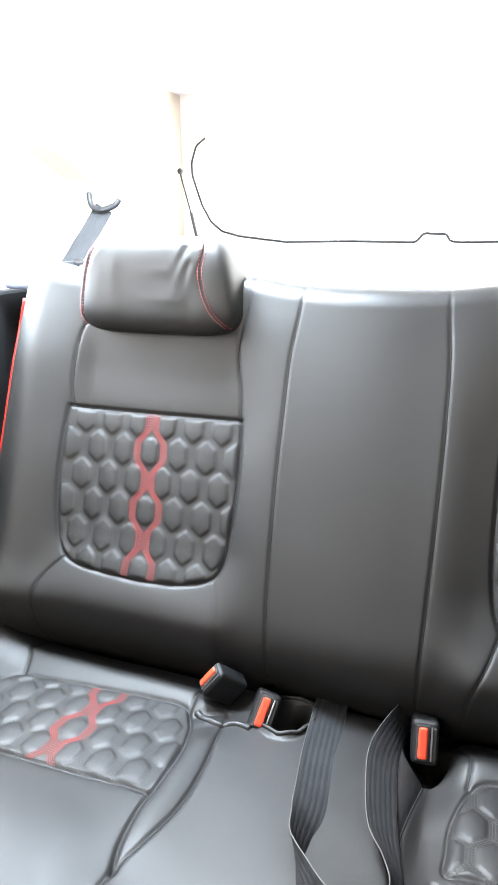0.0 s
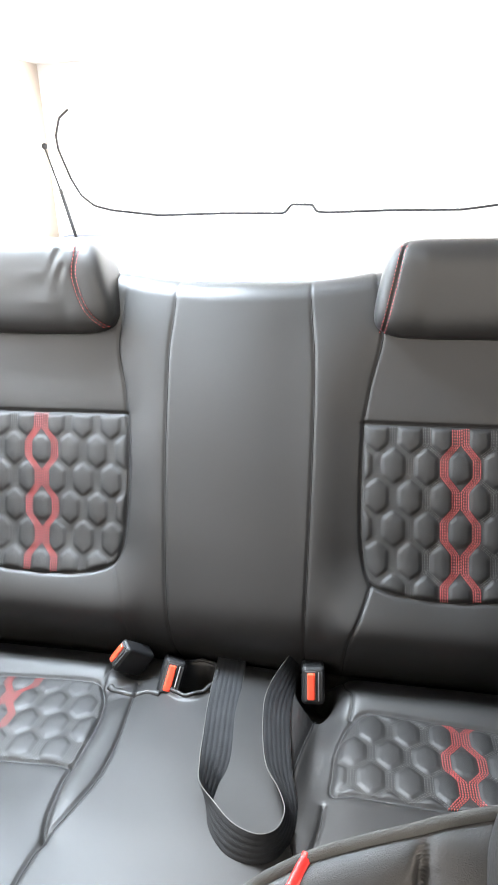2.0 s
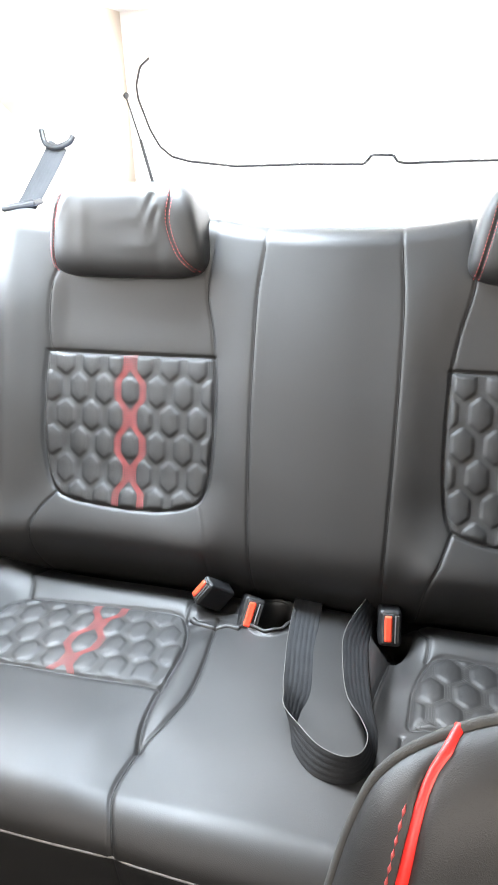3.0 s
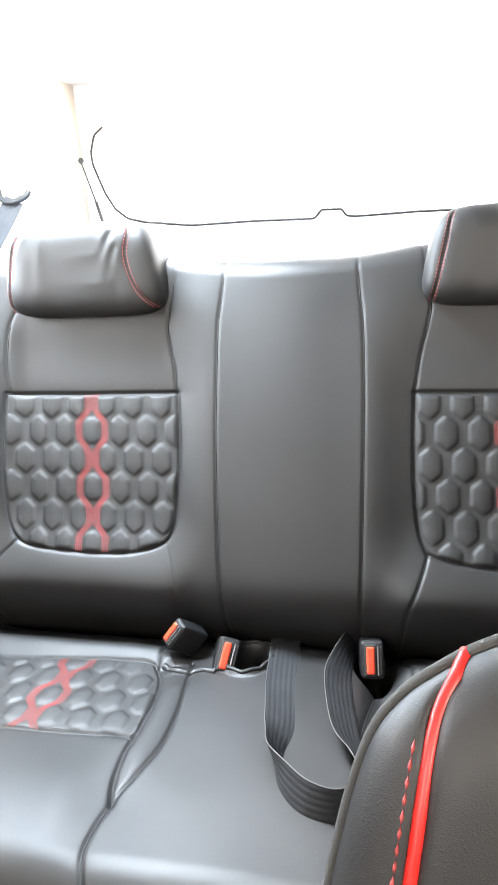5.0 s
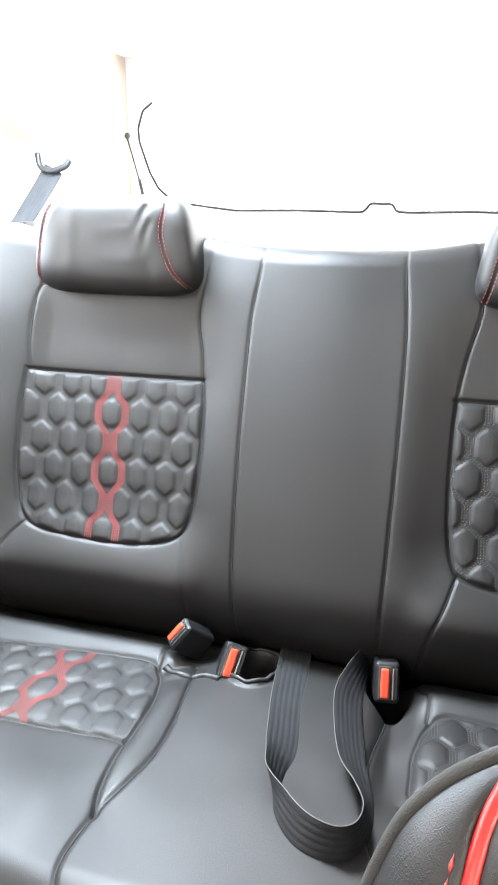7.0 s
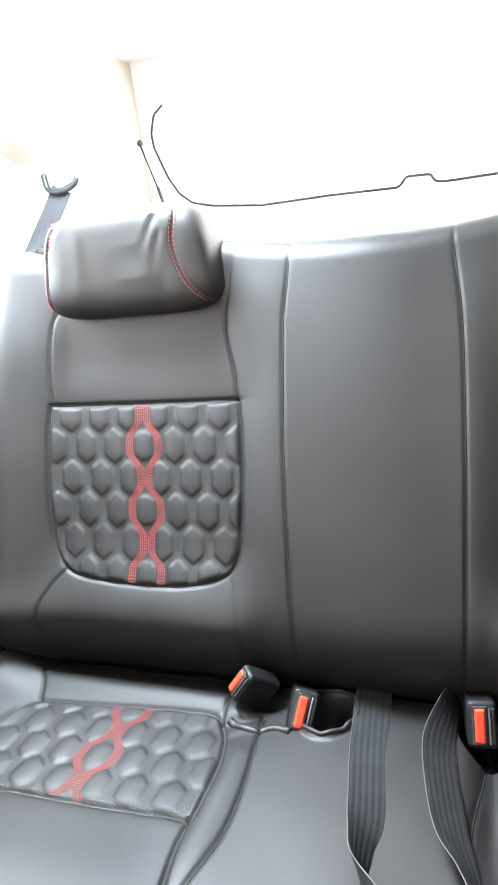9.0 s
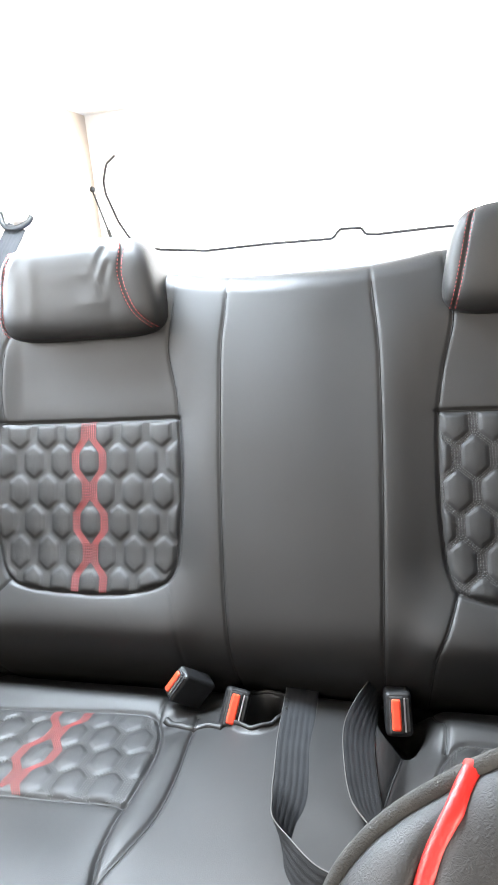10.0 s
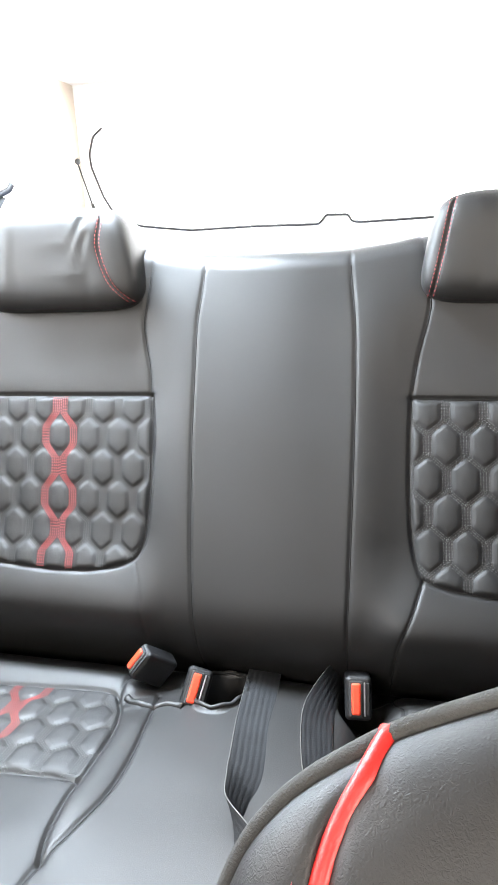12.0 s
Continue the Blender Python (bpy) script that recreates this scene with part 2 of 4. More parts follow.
def split_sheet(P, panel, names, parent):
    """Cuts a grid of points into its sewn panels, one mesh each. names: panel number to (name, material, label)."""
    nv, nu = panel.shape
    idx = np.arange(nv * nu).reshape(nv, nu)
    quads = np.stack([idx[:-1, :-1], idx[:-1, 1:], idx[1:, 1:], idx[1:, :-1]], -1).reshape(-1, 4)
    which = panel[:-1, :-1].reshape(-1)
    flat = P.reshape(-1, 3)
    nn = np.cross(np.gradient(P, axis=1), np.gradient(P, axis=0)).reshape(-1, 3)
    nn /= np.linalg.norm(nn, axis=1)[:, None] + 1e-12
    made = {}
    for number, (name, mat, label) in names.items():
        mine = quads[which == number]
        if len(mine):
            used, back = np.unique(mine, return_inverse=True)
            made[number] = mesh_object(name, flat[used].tolist(), back.reshape(-1, 4).tolist(), mat, parent, label)
            made[number].data.normals_split_custom_set_from_vertices(nn[used].tolist())
    return made


def swept(v, origin, along, out, straight, radius, turn):
    """A profile: straight along, then an arc of that radius over the edge by turn radians, then straight. Returns points and normals."""
    v = np.asarray(v, float)
    origin, along, out = (np.array(q, float) for q in (origin, along, out))
    a = np.clip((v - straight) / radius, 0, turn)
    s = np.minimum(v, straight) + radius * np.sin(a)
    h = -radius * (1 - np.cos(a))
    rest = np.maximum(v - straight - radius * turn, 0)
    s = s + rest * math.cos(turn)
    h = h - rest * math.sin(turn)
    pts = origin + s[..., None] * along + h[..., None] * out
    nor = np.cos(a)[..., None] * out + np.sin(a)[..., None] * along
    return pts, nor


# ---- the place round the seats ----
ground = part("ground", box(400, 400, 0.1, pose(0, 0, -0.5)), GROUND)
tagged(ground, "pale concrete ground outside the car", "ground", kind="structure")
floor_ob = part("floor", box(1.5, 3.4, 0.04, pose(0, -0.5, -0.02)), CARPET)
tagged(floor_ob, "dark carpeted footwell floor of the car", "floor", kind="structure")


def wall_with_hole(name, outline, hole, m, thick, mat, label):
    """A slab in its own x-z plane with an opening through it."""
    bm = bmesh.new()
    rings = []
    for line in (outline, hole):
        for y in (0, thick):
            rings.append([bm.verts.new((x, y, z)) for x, z in line])
    n = len(outline)
    for i in range(n):
        j = (i + 1) % n
        bm.faces.new((rings[0][i], rings[0][j], rings[2][j], rings[2][i]))
        bm.faces.new((rings[1][j], rings[1][i], rings[3][i], rings[3][j]))
        bm.faces.new((rings[2][i], rings[2][j], rings[3][j], rings[3][i]))
        bm.faces.new((rings[0][j], rings[0][i], rings[1][i], rings[1][j]))
    bmesh.ops.transform(bm, matrix=m, verts=bm.verts)
    return tagged(part(name, bm, mat), label, "wall", kind="structure")


def ring_of(points, n=96):
    """n points spaced evenly round a closed outline."""
    p = np.array(list(points) + [points[0]], float)
    d = np.r_[0, np.cumsum(np.hypot(*np.diff(p, axis=0).T))]
    at = np.linspace(0, d[-1], n, endpoint=False)
    return np.c_[np.interp(at, d, p[:, 0]), np.interp(at, d, p[:, 1])]


def matched(outer, hole):
    """Outer outline points that lie on the same bearings as those of the hole."""
    c = hole.mean(axis=0)
    x0, z0 = np.min(outer, axis=0)
    x1, z1 = np.max(outer, axis=0)
    res = []
    for x, z in hole - c:
        k = min(((x1 - c[0]) / x if x > 0 else (x0 - c[0]) / x) if abs(x) > 1e-6 else 1e9, ((z1 - c[1]) / z if z > 0 else (z0 - c[1]) / z) if abs(z) > 1e-6 else 1e9)
        res.append((c[0] + x * k, c[1] + z * k))
    return np.array(res)


# tailgate: glass outline with the raised latch cover in the middle of the sill
half_glass = [(0.0, 1.330), (0.30, 1.325), (0.52, 1.310), (0.63, 1.285), (0.690, 1.245), (0.706, 1.20), (0.704, 1.165), (0.676, 1.085), (0.650, 1.04), (0.615, 1.012), (0.56, 0.998), (0.42, 0.982), (0.23, 0.984), (0.06, 0.981)]
bump_line = [(0.034, 0.984), (0.022, 1.002), (-0.036, 1.004), (-0.052, 0.985)]
glass_line = half_glass + bump_line + [(-x, z) for x, z in half_glass[::-1][:-1]]
glass_ring = ring_of(glass_line, 160)
TAIL = pose(0, 1.12, 0)
tail_outer = matched([(-0.80, -0.02), (0.80, 1.40)], glass_ring)
wall_with_hole("wall_tailgate", tail_outer, glass_ring, TAIL, 0.05, HEADLINER, "pale beige tailgate trim round the rear window")
window = thing("window_1", "wide rear window with a thin black rubber seal", "window", kind="structure")
tube("window_seal", [(x, 1.113, z) for x, z in ring_of(glass_line, 400) if z < 1.268], 0.0034, RUBBER, window, "thin black rubber seal", 6)
pane_bm = bmesh.new()
pane_bm.faces.new([pane_bm.verts.new((x, 1.145, z)) for x, z in glass_ring])
pane = part("pane", pane_bm, GLASS, window)
pane.visible_shadow = False

# side walls with the door windows
side_hole = [(-1.85, 0.95), (0.45, 0.95), (0.58, 0.97), (0.632, 1.02), (0.636, 1.075), (0.615, 1.125), (0.56, 1.158), (0.50, 1.178), (0.30, 1.205), (-0.2, 1.235), (-1.2, 1.22), (-1.6, 1.10)]
side_ring = ring_of(side_hole, 120)
side_outer = matched([(-2.15, -0.02), (1.17, 1.40)], side_ring)
wall_with_hole("wall_side", side_outer, side_ring, Matrix.Translation((-0.74, 0, 0)) @ pose(0, 0, 0, 0, 0, 90), 0.06, TRIM, "beige side trim with the window opening above it")
wall_with_hole("wall_side_far", side_outer, side_ring, Matrix.Translation((0.80, 0, 0)) @ pose(0, 0, 0, 0, 0, 90), 0.06, TRIM, "beige side trim with the window opening above it")
front_hole = ring_of([(-0.66, 0.92), (0.66, 0.92), (0.60, 1.34), (-0.60, 1.34)], 80)
wall_with_hole("wall_front", matched([(-0.80, -0.02), (0.80, 1.40)], front_hole), front_hole, pose(0, -2.0, 0), 0.05, BLACK_PLASTIC, "dark dashboard wall below the windscreen opening")

# unseen opening, cut only to let the added overhead fill through
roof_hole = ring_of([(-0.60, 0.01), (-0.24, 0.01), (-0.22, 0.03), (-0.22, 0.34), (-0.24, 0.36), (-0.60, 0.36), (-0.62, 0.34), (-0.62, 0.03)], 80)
roof = wall_with_hole("ceiling", matched([(-0.80, -2.18), (0.80, 1.17)], roof_hole), roof_hole, pose(0, 0, 1.42, -90), 0.04, HEADLINER, "pale beige cloth headliner with an unseen opening added for the roof fill light")
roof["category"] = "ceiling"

# dark lower door panels beside the bench
for x, y, deep in ((-0.728, -0.58, 1.95), (0.728, -0.58, 1.95)):
    door = part("door_panel", box(0.022, deep, 0.90, pose(x, y, 0.46), 0.008), BLACK_PLASTIC)
    tagged(door, "black plastic side panel beside the rear bench", "door panel", kind="structure")

# luggage cover behind the backrest
cover = thing("luggage_cover", "blue-grey cloth luggage cover behind the rear backrest", "luggage cover")
part("cloth", box(1.40, 0.84, 0.014, pose(0, 0.670, 0.925), 0.005), SHELF_GREY, cover)
part("front_bar", box(1.40, 0.030, 0.022, pose(0, 0.262, 0.925), 0.008, 3), SHELF_GREY, cover, "rounded front bar of the cover")


# ---- rear bench: backrest ----
LEAN_BACK = math.radians(22.29)
BACK_O = np.array((0.0, 0.0, 0.405))
BACK_UP = np.array((0.0, math.sin(LEAN_BACK), math.cos(LEAN_BACK)))
BACK_N = np.array((0.0, -math.cos(LEAN_BACK), math.sin(LEAN_BACK)))
SIDE_L = dict(
    mid=-0.335, lean=-0.055,
    outline=catmull([(-0.493, 0.357), (-0.484, 0.357), (-0.340, 0.3575), (-0.200, 0.3585), (-0.192, 0.3583), (-0.1885, 0.354), (-0.1875, 0.346), (-0.1835, 0.305), (-0.1815, 0.245), (-0.184, 0.166), (-0.190, 0.128), (-0.208, 0.105), (-0.256, 0.091), (-0.311, 0.087),
                     (-0.366, 0.088), (-0.430, 0.093), (-0.466, 0.104), (-0.484, 0.131), (-0.494, 0.18), (-0.498, 0.226), (-0.4995, 0.30), (-0.4975, 0.346), (-0.4965, 0.354)], 4, True),
    center=catmull([(-0.099, -0.09), (-0.101, 0.0), (-0.109, 0.114), (-0.116, 0.27), (-0.1175, 0.40), (-0.1165, 0.47), (-0.108, 0.571), (-0.104, 0.80)], 6),
    yoke_in=catmull([(-0.190, 0.357), (-0.193, 0.40), (-0.205, 0.46), (-0.200, 0.505), (-0.193, 0.56), (-0.190, 0.64), (-0.19, 0.80)], 5),
    yoke_out=catmull([(-0.491, 0.357), (-0.497, 0.41), (-0.494, 0.47), (-0.478, 0.51), (-0.480, 0.60), (-0.48, 0.80)], 5),
    low_out=catmull([(-0.469, 0.104), (-0.490, 0.078), (-0.504, 0.05), (-0.512, 0.0), (-0.514, -0.09)], 5),
    low_in=catmull([(-0.199, 0.108), (-0.189, 0.08), (-0.182, 0.05), (-0.177, 0.0), (-0.175, -0.09)], 5), low_deep=0.0010)
SIDE_R = dict(
    mid=-0.347, lean=0.036,
    outline=catmull([(-0.490, 0.357), (-0.482, 0.357), (-0.340, 0.357), (-0.207, 0.3575), (-0.200, 0.3573), (-0.1972, 0.353), (-0.1968, 0.345), (-0.1965, 0.30), (-0.198, 0.222), (-0.203, 0.16), (-0.212, 0.122), (-0.228, 0.104), (-0.297, 0.092), (-0.371, 0.093),
                     (-0.444, 0.104), (-0.478, 0.122), (-0.491, 0.154), (-0.495, 0.22), (-0.496, 0.30), (-0.4945, 0.346), (-0.4935, 0.354)], 4, True),
    center=catmull([(-0.117, -0.09), (-0.119, 0.0), (-0.1205, 0.114), (-0.121, 0.27), (-0.1195, 0.40), (-0.1165, 0.47), (-0.107, 0.571), (-0.104, 0.80)], 6),
    yoke_in=catmull([(-0.197, 0.357), (-0.206, 0.42), (-0.220, 0.485), (-0.212, 0.53), (-0.206, 0.60), (-0.205, 0.80)], 5),
    yoke_out=catmull([(-0.494, 0.357), (-0.499, 0.41), (-0.496, 0.47), (-0.480, 0.51), (-0.482, 0.60), (-0.48, 0.80)], 5),
    low_out=catmull([(-0.474, 0.115), (-0.490, 0.078), (-0.504, 0.05), (-0.512, 0.0), (-0.514, -0.09)], 5),
    low_in=catmull([(-0.219, 0.107), (-0.205, 0.06), (-0.186, 0.007), (-0.175, -0.09)], 5), low_deep=0.0028)
for side in (SIDE_L, SIDE_R):
    side["edges"] = hex_edges(side["mid"], 0.294, 0.06, 0.38, 0.16, side["lean"])


def one_side(A, S, q):
    """Relief of one half of the backrest; A runs outwards from the middle, negative."""
    h = 0.002 * np.exp(-((A + 0.145) / 0.034) ** 2) * ease(0.0, 0.10, S) * (1 - ease(0.46, 0.56, S))
    h = h + 0.034 * np.exp(-(np.minimum(A + 0.565, 0) / 0.060) ** 2 - (np.maximum(A + 0.565, 0) / 0.048) ** 2) * (0.50 + 0.50 * (1 - ease(0.42, 0.58, S)))
    h = h + 0.012 * np.exp(-((S - 0.035) / 0.038) ** 2) * ease(-0.14, -0.20, A)
    h = h - 0.014 * ease(-0.112, -0.20, A) * ease(0.06, 0.16, S) * (1 - ease(0.34, 0.50, S)) * (1 - ease(-0.46, -0.52, A))
    h = h - 0.006 * np.exp(-((S - 0.44) / 0.05) ** 2) * ease(-0.17, -0.22, A) * (1 - ease(-0.46, -0.52, A))
    h = h - 0.060 * np.maximum((-A - 0.600) / 0.040, 0) ** 2
    h = h - 30.0 * np.maximum(0.085 - S, 0) ** 3
    h = h + 0.0035 * np.exp(-(A / 0.08) ** 2)
    for key, deep, puff in (("center", 0.0026, 0.0008), ("yoke_in", 0.0026, 0.0014), ("yoke_out", 0.0026, 0.0014), ("low_out", 0.0026, 0.0012), ("low_in", q["low_deep"], 0.0006)):
        d = line_distance(A, S, q[key])
        h = h - (0.8 * deep * np.exp(-(d / 0.0026) ** 2) + puff * np.exp(-d / 0.006)) * (1 - 0.6 * ease(0.49, 0.56, S))
    d = line_distance(A, S, np.vstack([q["outline"], q["outline"][:1]]))
    within = inside(A, S, q["outline"])
    h = h - 0.0035 * np.exp(-(d / 0.0024) ** 2) - 0.0025 * np.exp(-d / 0.008)
    h[within] += quilt_relief(A[within], S[within], q["edges"]) * ease(0.0, 0.010, d[within])
    return h, within


def back_height(X, S):
    h, within = np.zeros(X.shape), np.zeros(X.shape, bool)
    for pick, q in ((X < 0, SIDE_L), (X >= 0, SIDE_R)):
        h[pick], within[pick] = one_side(-np.abs(X[pick]), S[pick], q)
    return h + 0.0011 * ripple(X, S, 38, 3) * np.where(within, 0.3, 1.0), within


xs = np.linspace(-0.640, 0.640, 571)
vs = np.linspace(-0.085, 0.76, 376)
X, V = np.meshgrid(xs, vs)
lift = 0.020 * np.clip((np.abs(X) - 0.03) / 0.17, 0, 1) ** 1.6
H, quilted = back_height(X, V)
base, nor = swept(V, BACK_O, BACK_UP, BACK_N, 0.540, 0.036, math.radians(125))
base = base + (lift * ease(0.42, 0.56, V))[..., None] * BACK_UP
P = base + H[..., None] * nor
P[..., 0] += X
A = -np.abs(X)
both = lambda up, low: np.where(X < 0, *[np.where(V > 0.357, np.interp(V, q[up][:, 1], q[up][:, 0]), np.interp(V, q[low][::-1, 1], q[low][::-1, 0])) for q in (SIDE_L, SIDE_R)])
edge_c = np.where(X < 0, *[np.interp(V, q["center"][:, 1], q["center"][:, 0]) for q in (SIDE_L, SIDE_R)])
edge_i, edge_o = both("yoke_in", "low_in"), both("yoke_out", "low_out")
in_quilt_rows = (V > 0.105) & (V <= 0.357)
panel = np.zeros(X.shape, int)
panel[A < edge_c] = 1
panel[(A < edge_i) & (V > 0.357)] = 2
panel[(A < edge_i) & (V < 0.105)] = 3
panel[(A < -0.34) & in_quilt_rows] = 4
panel[(A < edge_o) & ~in_quilt_rows] = 4
panel[quilted] = 5
side_of = np.where(X < 0, 0, 10)
panel = np.where(panel == 0, 0, panel + side_of)
backrest = thing("rear_car_seat", "black leather rear backrest with quilted panels and red stitching", "car seat")
names = {0: ("center_panel", LEATHER, "plain black leather centre panel")}
for k in (0, 10):
    names[1 + k] = ("inner_bolster", LEATHER, "")
    names[2 + k] = ("yoke_panel", LEATHER, "")
    names[3 + k] = ("lower_panel", LEATHER, "")
    names[4 + k] = ("outer_bolster", LEATHER, "")
    names[5 + k] = ("quilted_panel", QUILT, "black leather quilted in a honeycomb with a red stripe")
back_parts = split_sheet(P, panel, names, backrest)


def on_back(q):
    x, s = q[:, 0], q[:, 1]
    h, _ = back_height(x, s)
    b, n = swept(s, BACK_O, BACK_UP, BACK_N, 0.540, 0.036, math.radians(125))
    pts = b + h[:, None] * n
    pts[:, 0] += x
    return pts, n


quilt_stitches(SIDE_L["edges"], SIDE_L["outline"], on_back, back_parts[5])
quilt_stitches(mirrored(SIDE_R["edges"]), SIDE_R["outline"] * np.array((-1, 1)), on_back, back_parts[15])


def seam_cords(lines, place, parent):
    """The dark sewn line at the bottom of each seam."""
    for line in lines:
        pts, n = place(np.array(line))
        tube("seam", pts + n * 0.0003, 0.0010, SEAM, parent, "", 5)


for sign, q in ((1, SIDE_L), (-1, SIDE_R)):
    cords = [q["center"][q["center"][:, 1] < 0.60], q["yoke_in"][q["yoke_in"][:, 1] < 0.60], q["yoke_out"][q["yoke_out"][:, 1] < 0.55], q["low_out"], np.vstack([q["outline"], q["outline"][:1]])]
    if sign < 0:
        cords.append(q["low_in"])
    seam_cords([line * np.array((sign, 1)) for line in cords], on_back, backrest)
shell = box(1.22, 0.05, 0.50, Matrix.Translation((0, 0.155, 0.605)) @ pose(0, 0, 0, -22.3), 0.012)
part("back_shell", shell, CARPET, backrest, "dark carpeted back of the seat")
for side in (-1, 1):
    line = catmull([(side * 0.620, s) for s in (-0.02, 0.15, 0.30, 0.42, 0.49)] + [(side * 0.610, 0.535)], 6)
    pts, _ = on_back(line)
    tube("edge_piping", pts + BACK_N * 0.002, 0.0038, RED_VINYL, backrest, "red piping along the outer edge", 8)

# ---- headrests of the bench ----
HR_A, HR_B, HR_C = 0.141, 0.073, 0.058
HR_X = {-1: -0.343, 1: 0.345}
HR_E1, HR_E2 = 0.36, 0.54


HR_LEAN = LEAN_BACK - math.radians(17)
HR_UP = np.array((0.0, math.sin(HR_LEAN), math.cos(HR_LEAN)))
HR_N = np.array((0.0, -math.cos(HR_LEAN), math.sin(HR_LEAN)))


def headrest_front(dx, ds):
    """Height of the front of a headrest over the backrest's plane."""
    taper = 1 - 0.16 * np.clip((ds + 0.05) / 0.12, 0, 1) ** 1.4
    v = np.clip(1 - np.abs(dx / (HR_A * taper)) ** (2 / HR_E1), 0, 1) ** (HR_E1 / HR_E2)
    w = np.clip(v - np.abs(ds / HR_B) ** (2 / HR_E2), 0, 1) ** (HR_E2 / 2)
    return HR_C * w


def headrest(side, seed, seams):
    head = thing("rear_headrest", "black leather headrest cover with red stitched side seams", "headrest", "headrests of the rear bench")
    seams = [catmull(line, 8) for line in seams]
    nu, nv = 160, 140
    verts = []

    def pw(c, e):
        return math.copysign(abs(c) ** e, c)
    for j in range(nv + 1):
        k = -1 + 2 * j / nv
        sv = math.sin(math.pi / 2 * k)
        cv = math.sqrt(max(1 - sv * sv, 0))
        for i in range(nu):
            u = 2 * math.pi * i / nu
            ds = HR_B * pw(cv, HR_E1) * pw(math.cos(u), HR_E2)
            dn = HR_C * pw(cv, HR_E1) * pw(math.sin(u), HR_E2)
            dx = HR_A * pw(sv, HR_E1) * (1 - 0.16 * min(max((ds + 0.05) / 0.12, 0), 1) ** 1.4)
            verts.append((dx, ds, dn))
    D = np.array(verts)
    groove = np.zeros(len(D))
    for line in seams:
        d = line_distance(D[:, 0], D[:, 1], line)
        groove += 0.0028 * np.exp(-(d / 0.0022) ** 2) + 0.0018 * np.exp(-d / 0.008)
    for (x0, s0), (x1, s1), deep in () if side > 0 else (((0.062, 0.052), (0.030, -0.012), 0.0022), ((0.048, 0.058), (0.036, 0.030), 0.0014), ((0.070, 0.030), (0.052, -0.010), 0.0014), ((-0.105, 0.050), (-0.085, 0.066), 0.0016), ((-0.112, 0.030), (-0.098, 0.052), 0.0012)):
        crease = line_distance(D[:, 0], D[:, 1], [(x0 * -side, s0), (x1 * -side, s1)])
        groove += deep * np.exp(-(crease / 0.0045) ** 2) - 0.6 * deep * np.exp(-((crease - 0.010) / 0.006) ** 2)
    folds = 0.0022 * ripple(D[:, 0] * 1.6, D[:, 1] * 0.7, 95, seed) * np.exp(-((np.abs(D[:, 0]) - 0.055) / 0.035) ** 2) + 0.0012 * ripple(D[:, 0], D[:, 1], 45, seed + 1)
    D[:, 2] += np.where(D[:, 2] > 0, folds - groove, 0) * np.clip(D[:, 2] / 0.03, 0, 1)
    tall = 1.05 if side < 0 else 1.0
    origin = BACK_O + BACK_UP * (0.489 + 0.072 * tall) + BACK_N * 0.008
    W = origin + D[:, 1:2] * tall * HR_UP + D[:, 2:3] * HR_N
    W[:, 0] += HR_X[side] + D[:, 0]
    idx = lambda j, i: j * nu + i % nu
    faces = [(idx(j, i), idx(j, i + 1), idx(j + 1, i + 1), idx(j + 1, i)) for j in range(nv) for i in range(nu)]
    pad = mesh_object("pad", W, faces, LEATHER, head)

    def on_pad(q):
        h = headrest_front(q[:, 0], q[:, 1]) - 0.004
        pts = origin + q[:, 1:2] * tall * HR_UP + (h - 0.0010)[:, None] * HR_N
        pts[:, 0] += HR_X[side] + q[:, 0]
        e = 0.002
        gx = (headrest_front(q[:, 0] + e, q[:, 1]) - headrest_front(q[:, 0] - e, q[:, 1])) / (2 * e)
        gs = (headrest_front(q[:, 0], q[:, 1] + e) - headrest_front(q[:, 0], q[:, 1] - e)) / (2 * e)
        n = HR_N - gs[:, None] * HR_UP
        n[:, 0] -= gx
        n /= np.linalg.norm(n, axis=1)[:, None]
        return pts + n * 0.004, n

    runs = []
    for line in seams:
        line = line[(line[:, 1] < 0.062) & (np.abs(line[:, 0]) < 0.130)]
        for off in (-0.0032, 0.0032):
            runs.append(line + np.array((off, 0)))
    stitch_mesh("red_stitching", runs, on_pad, RED_THREAD, pad, "twin rows of red thread", (0.0042, 0.0008), 0.0052)
    return head


headrest(-1, 11, [[(0.080, 0.074), (0.092, 0.056), (0.088, 0.015), (0.103, -0.032), (0.131, -0.062)], [(-0.092, 0.072), (-0.104, 0.055), (-0.115, 0.02), (-0.123, -0.02), (-0.127, -0.062)]])
headrest(1, 23, [[(-0.090, 0.072), (-0.101, 0.055), (-0.110, 0.012), (-0.118, -0.03), (-0.125, -0.062)], [(0.090, 0.072), (0.104, 0.055), (0.115, 0.01), (0.122, -0.03), (0.128, -0.062)]])

# ---- rear bench: cushion ----
RISE = math.atan(0.131)
SEAT_O = np.array((0.0, 0.0, 0.329))
SEAT_T = np.array((0.0, -math.cos(RISE), math.sin(RISE)))
SEAT_N = np.array((0.0, math.sin(RISE), math.cos(RISE)))
seat_outline = catmull([(-0.486, 0.063), (-0.42, 0.056), (-0.352, 0.051), (-0.24, 0.045), (-0.207, 0.048), (-0.192, 0.064), (-0.179, 0.095), (-0.170, 0.14), (-0.1685, 0.185), (-0.170, 0.224), (-0.20, 0.2255),
                        (-0.30, 0.230), (-0.407, 0.233), (-0.505, 0.238), (-0.514, 0.19), (-0.513, 0.13), (-0.505, 0.085)], 4, True)
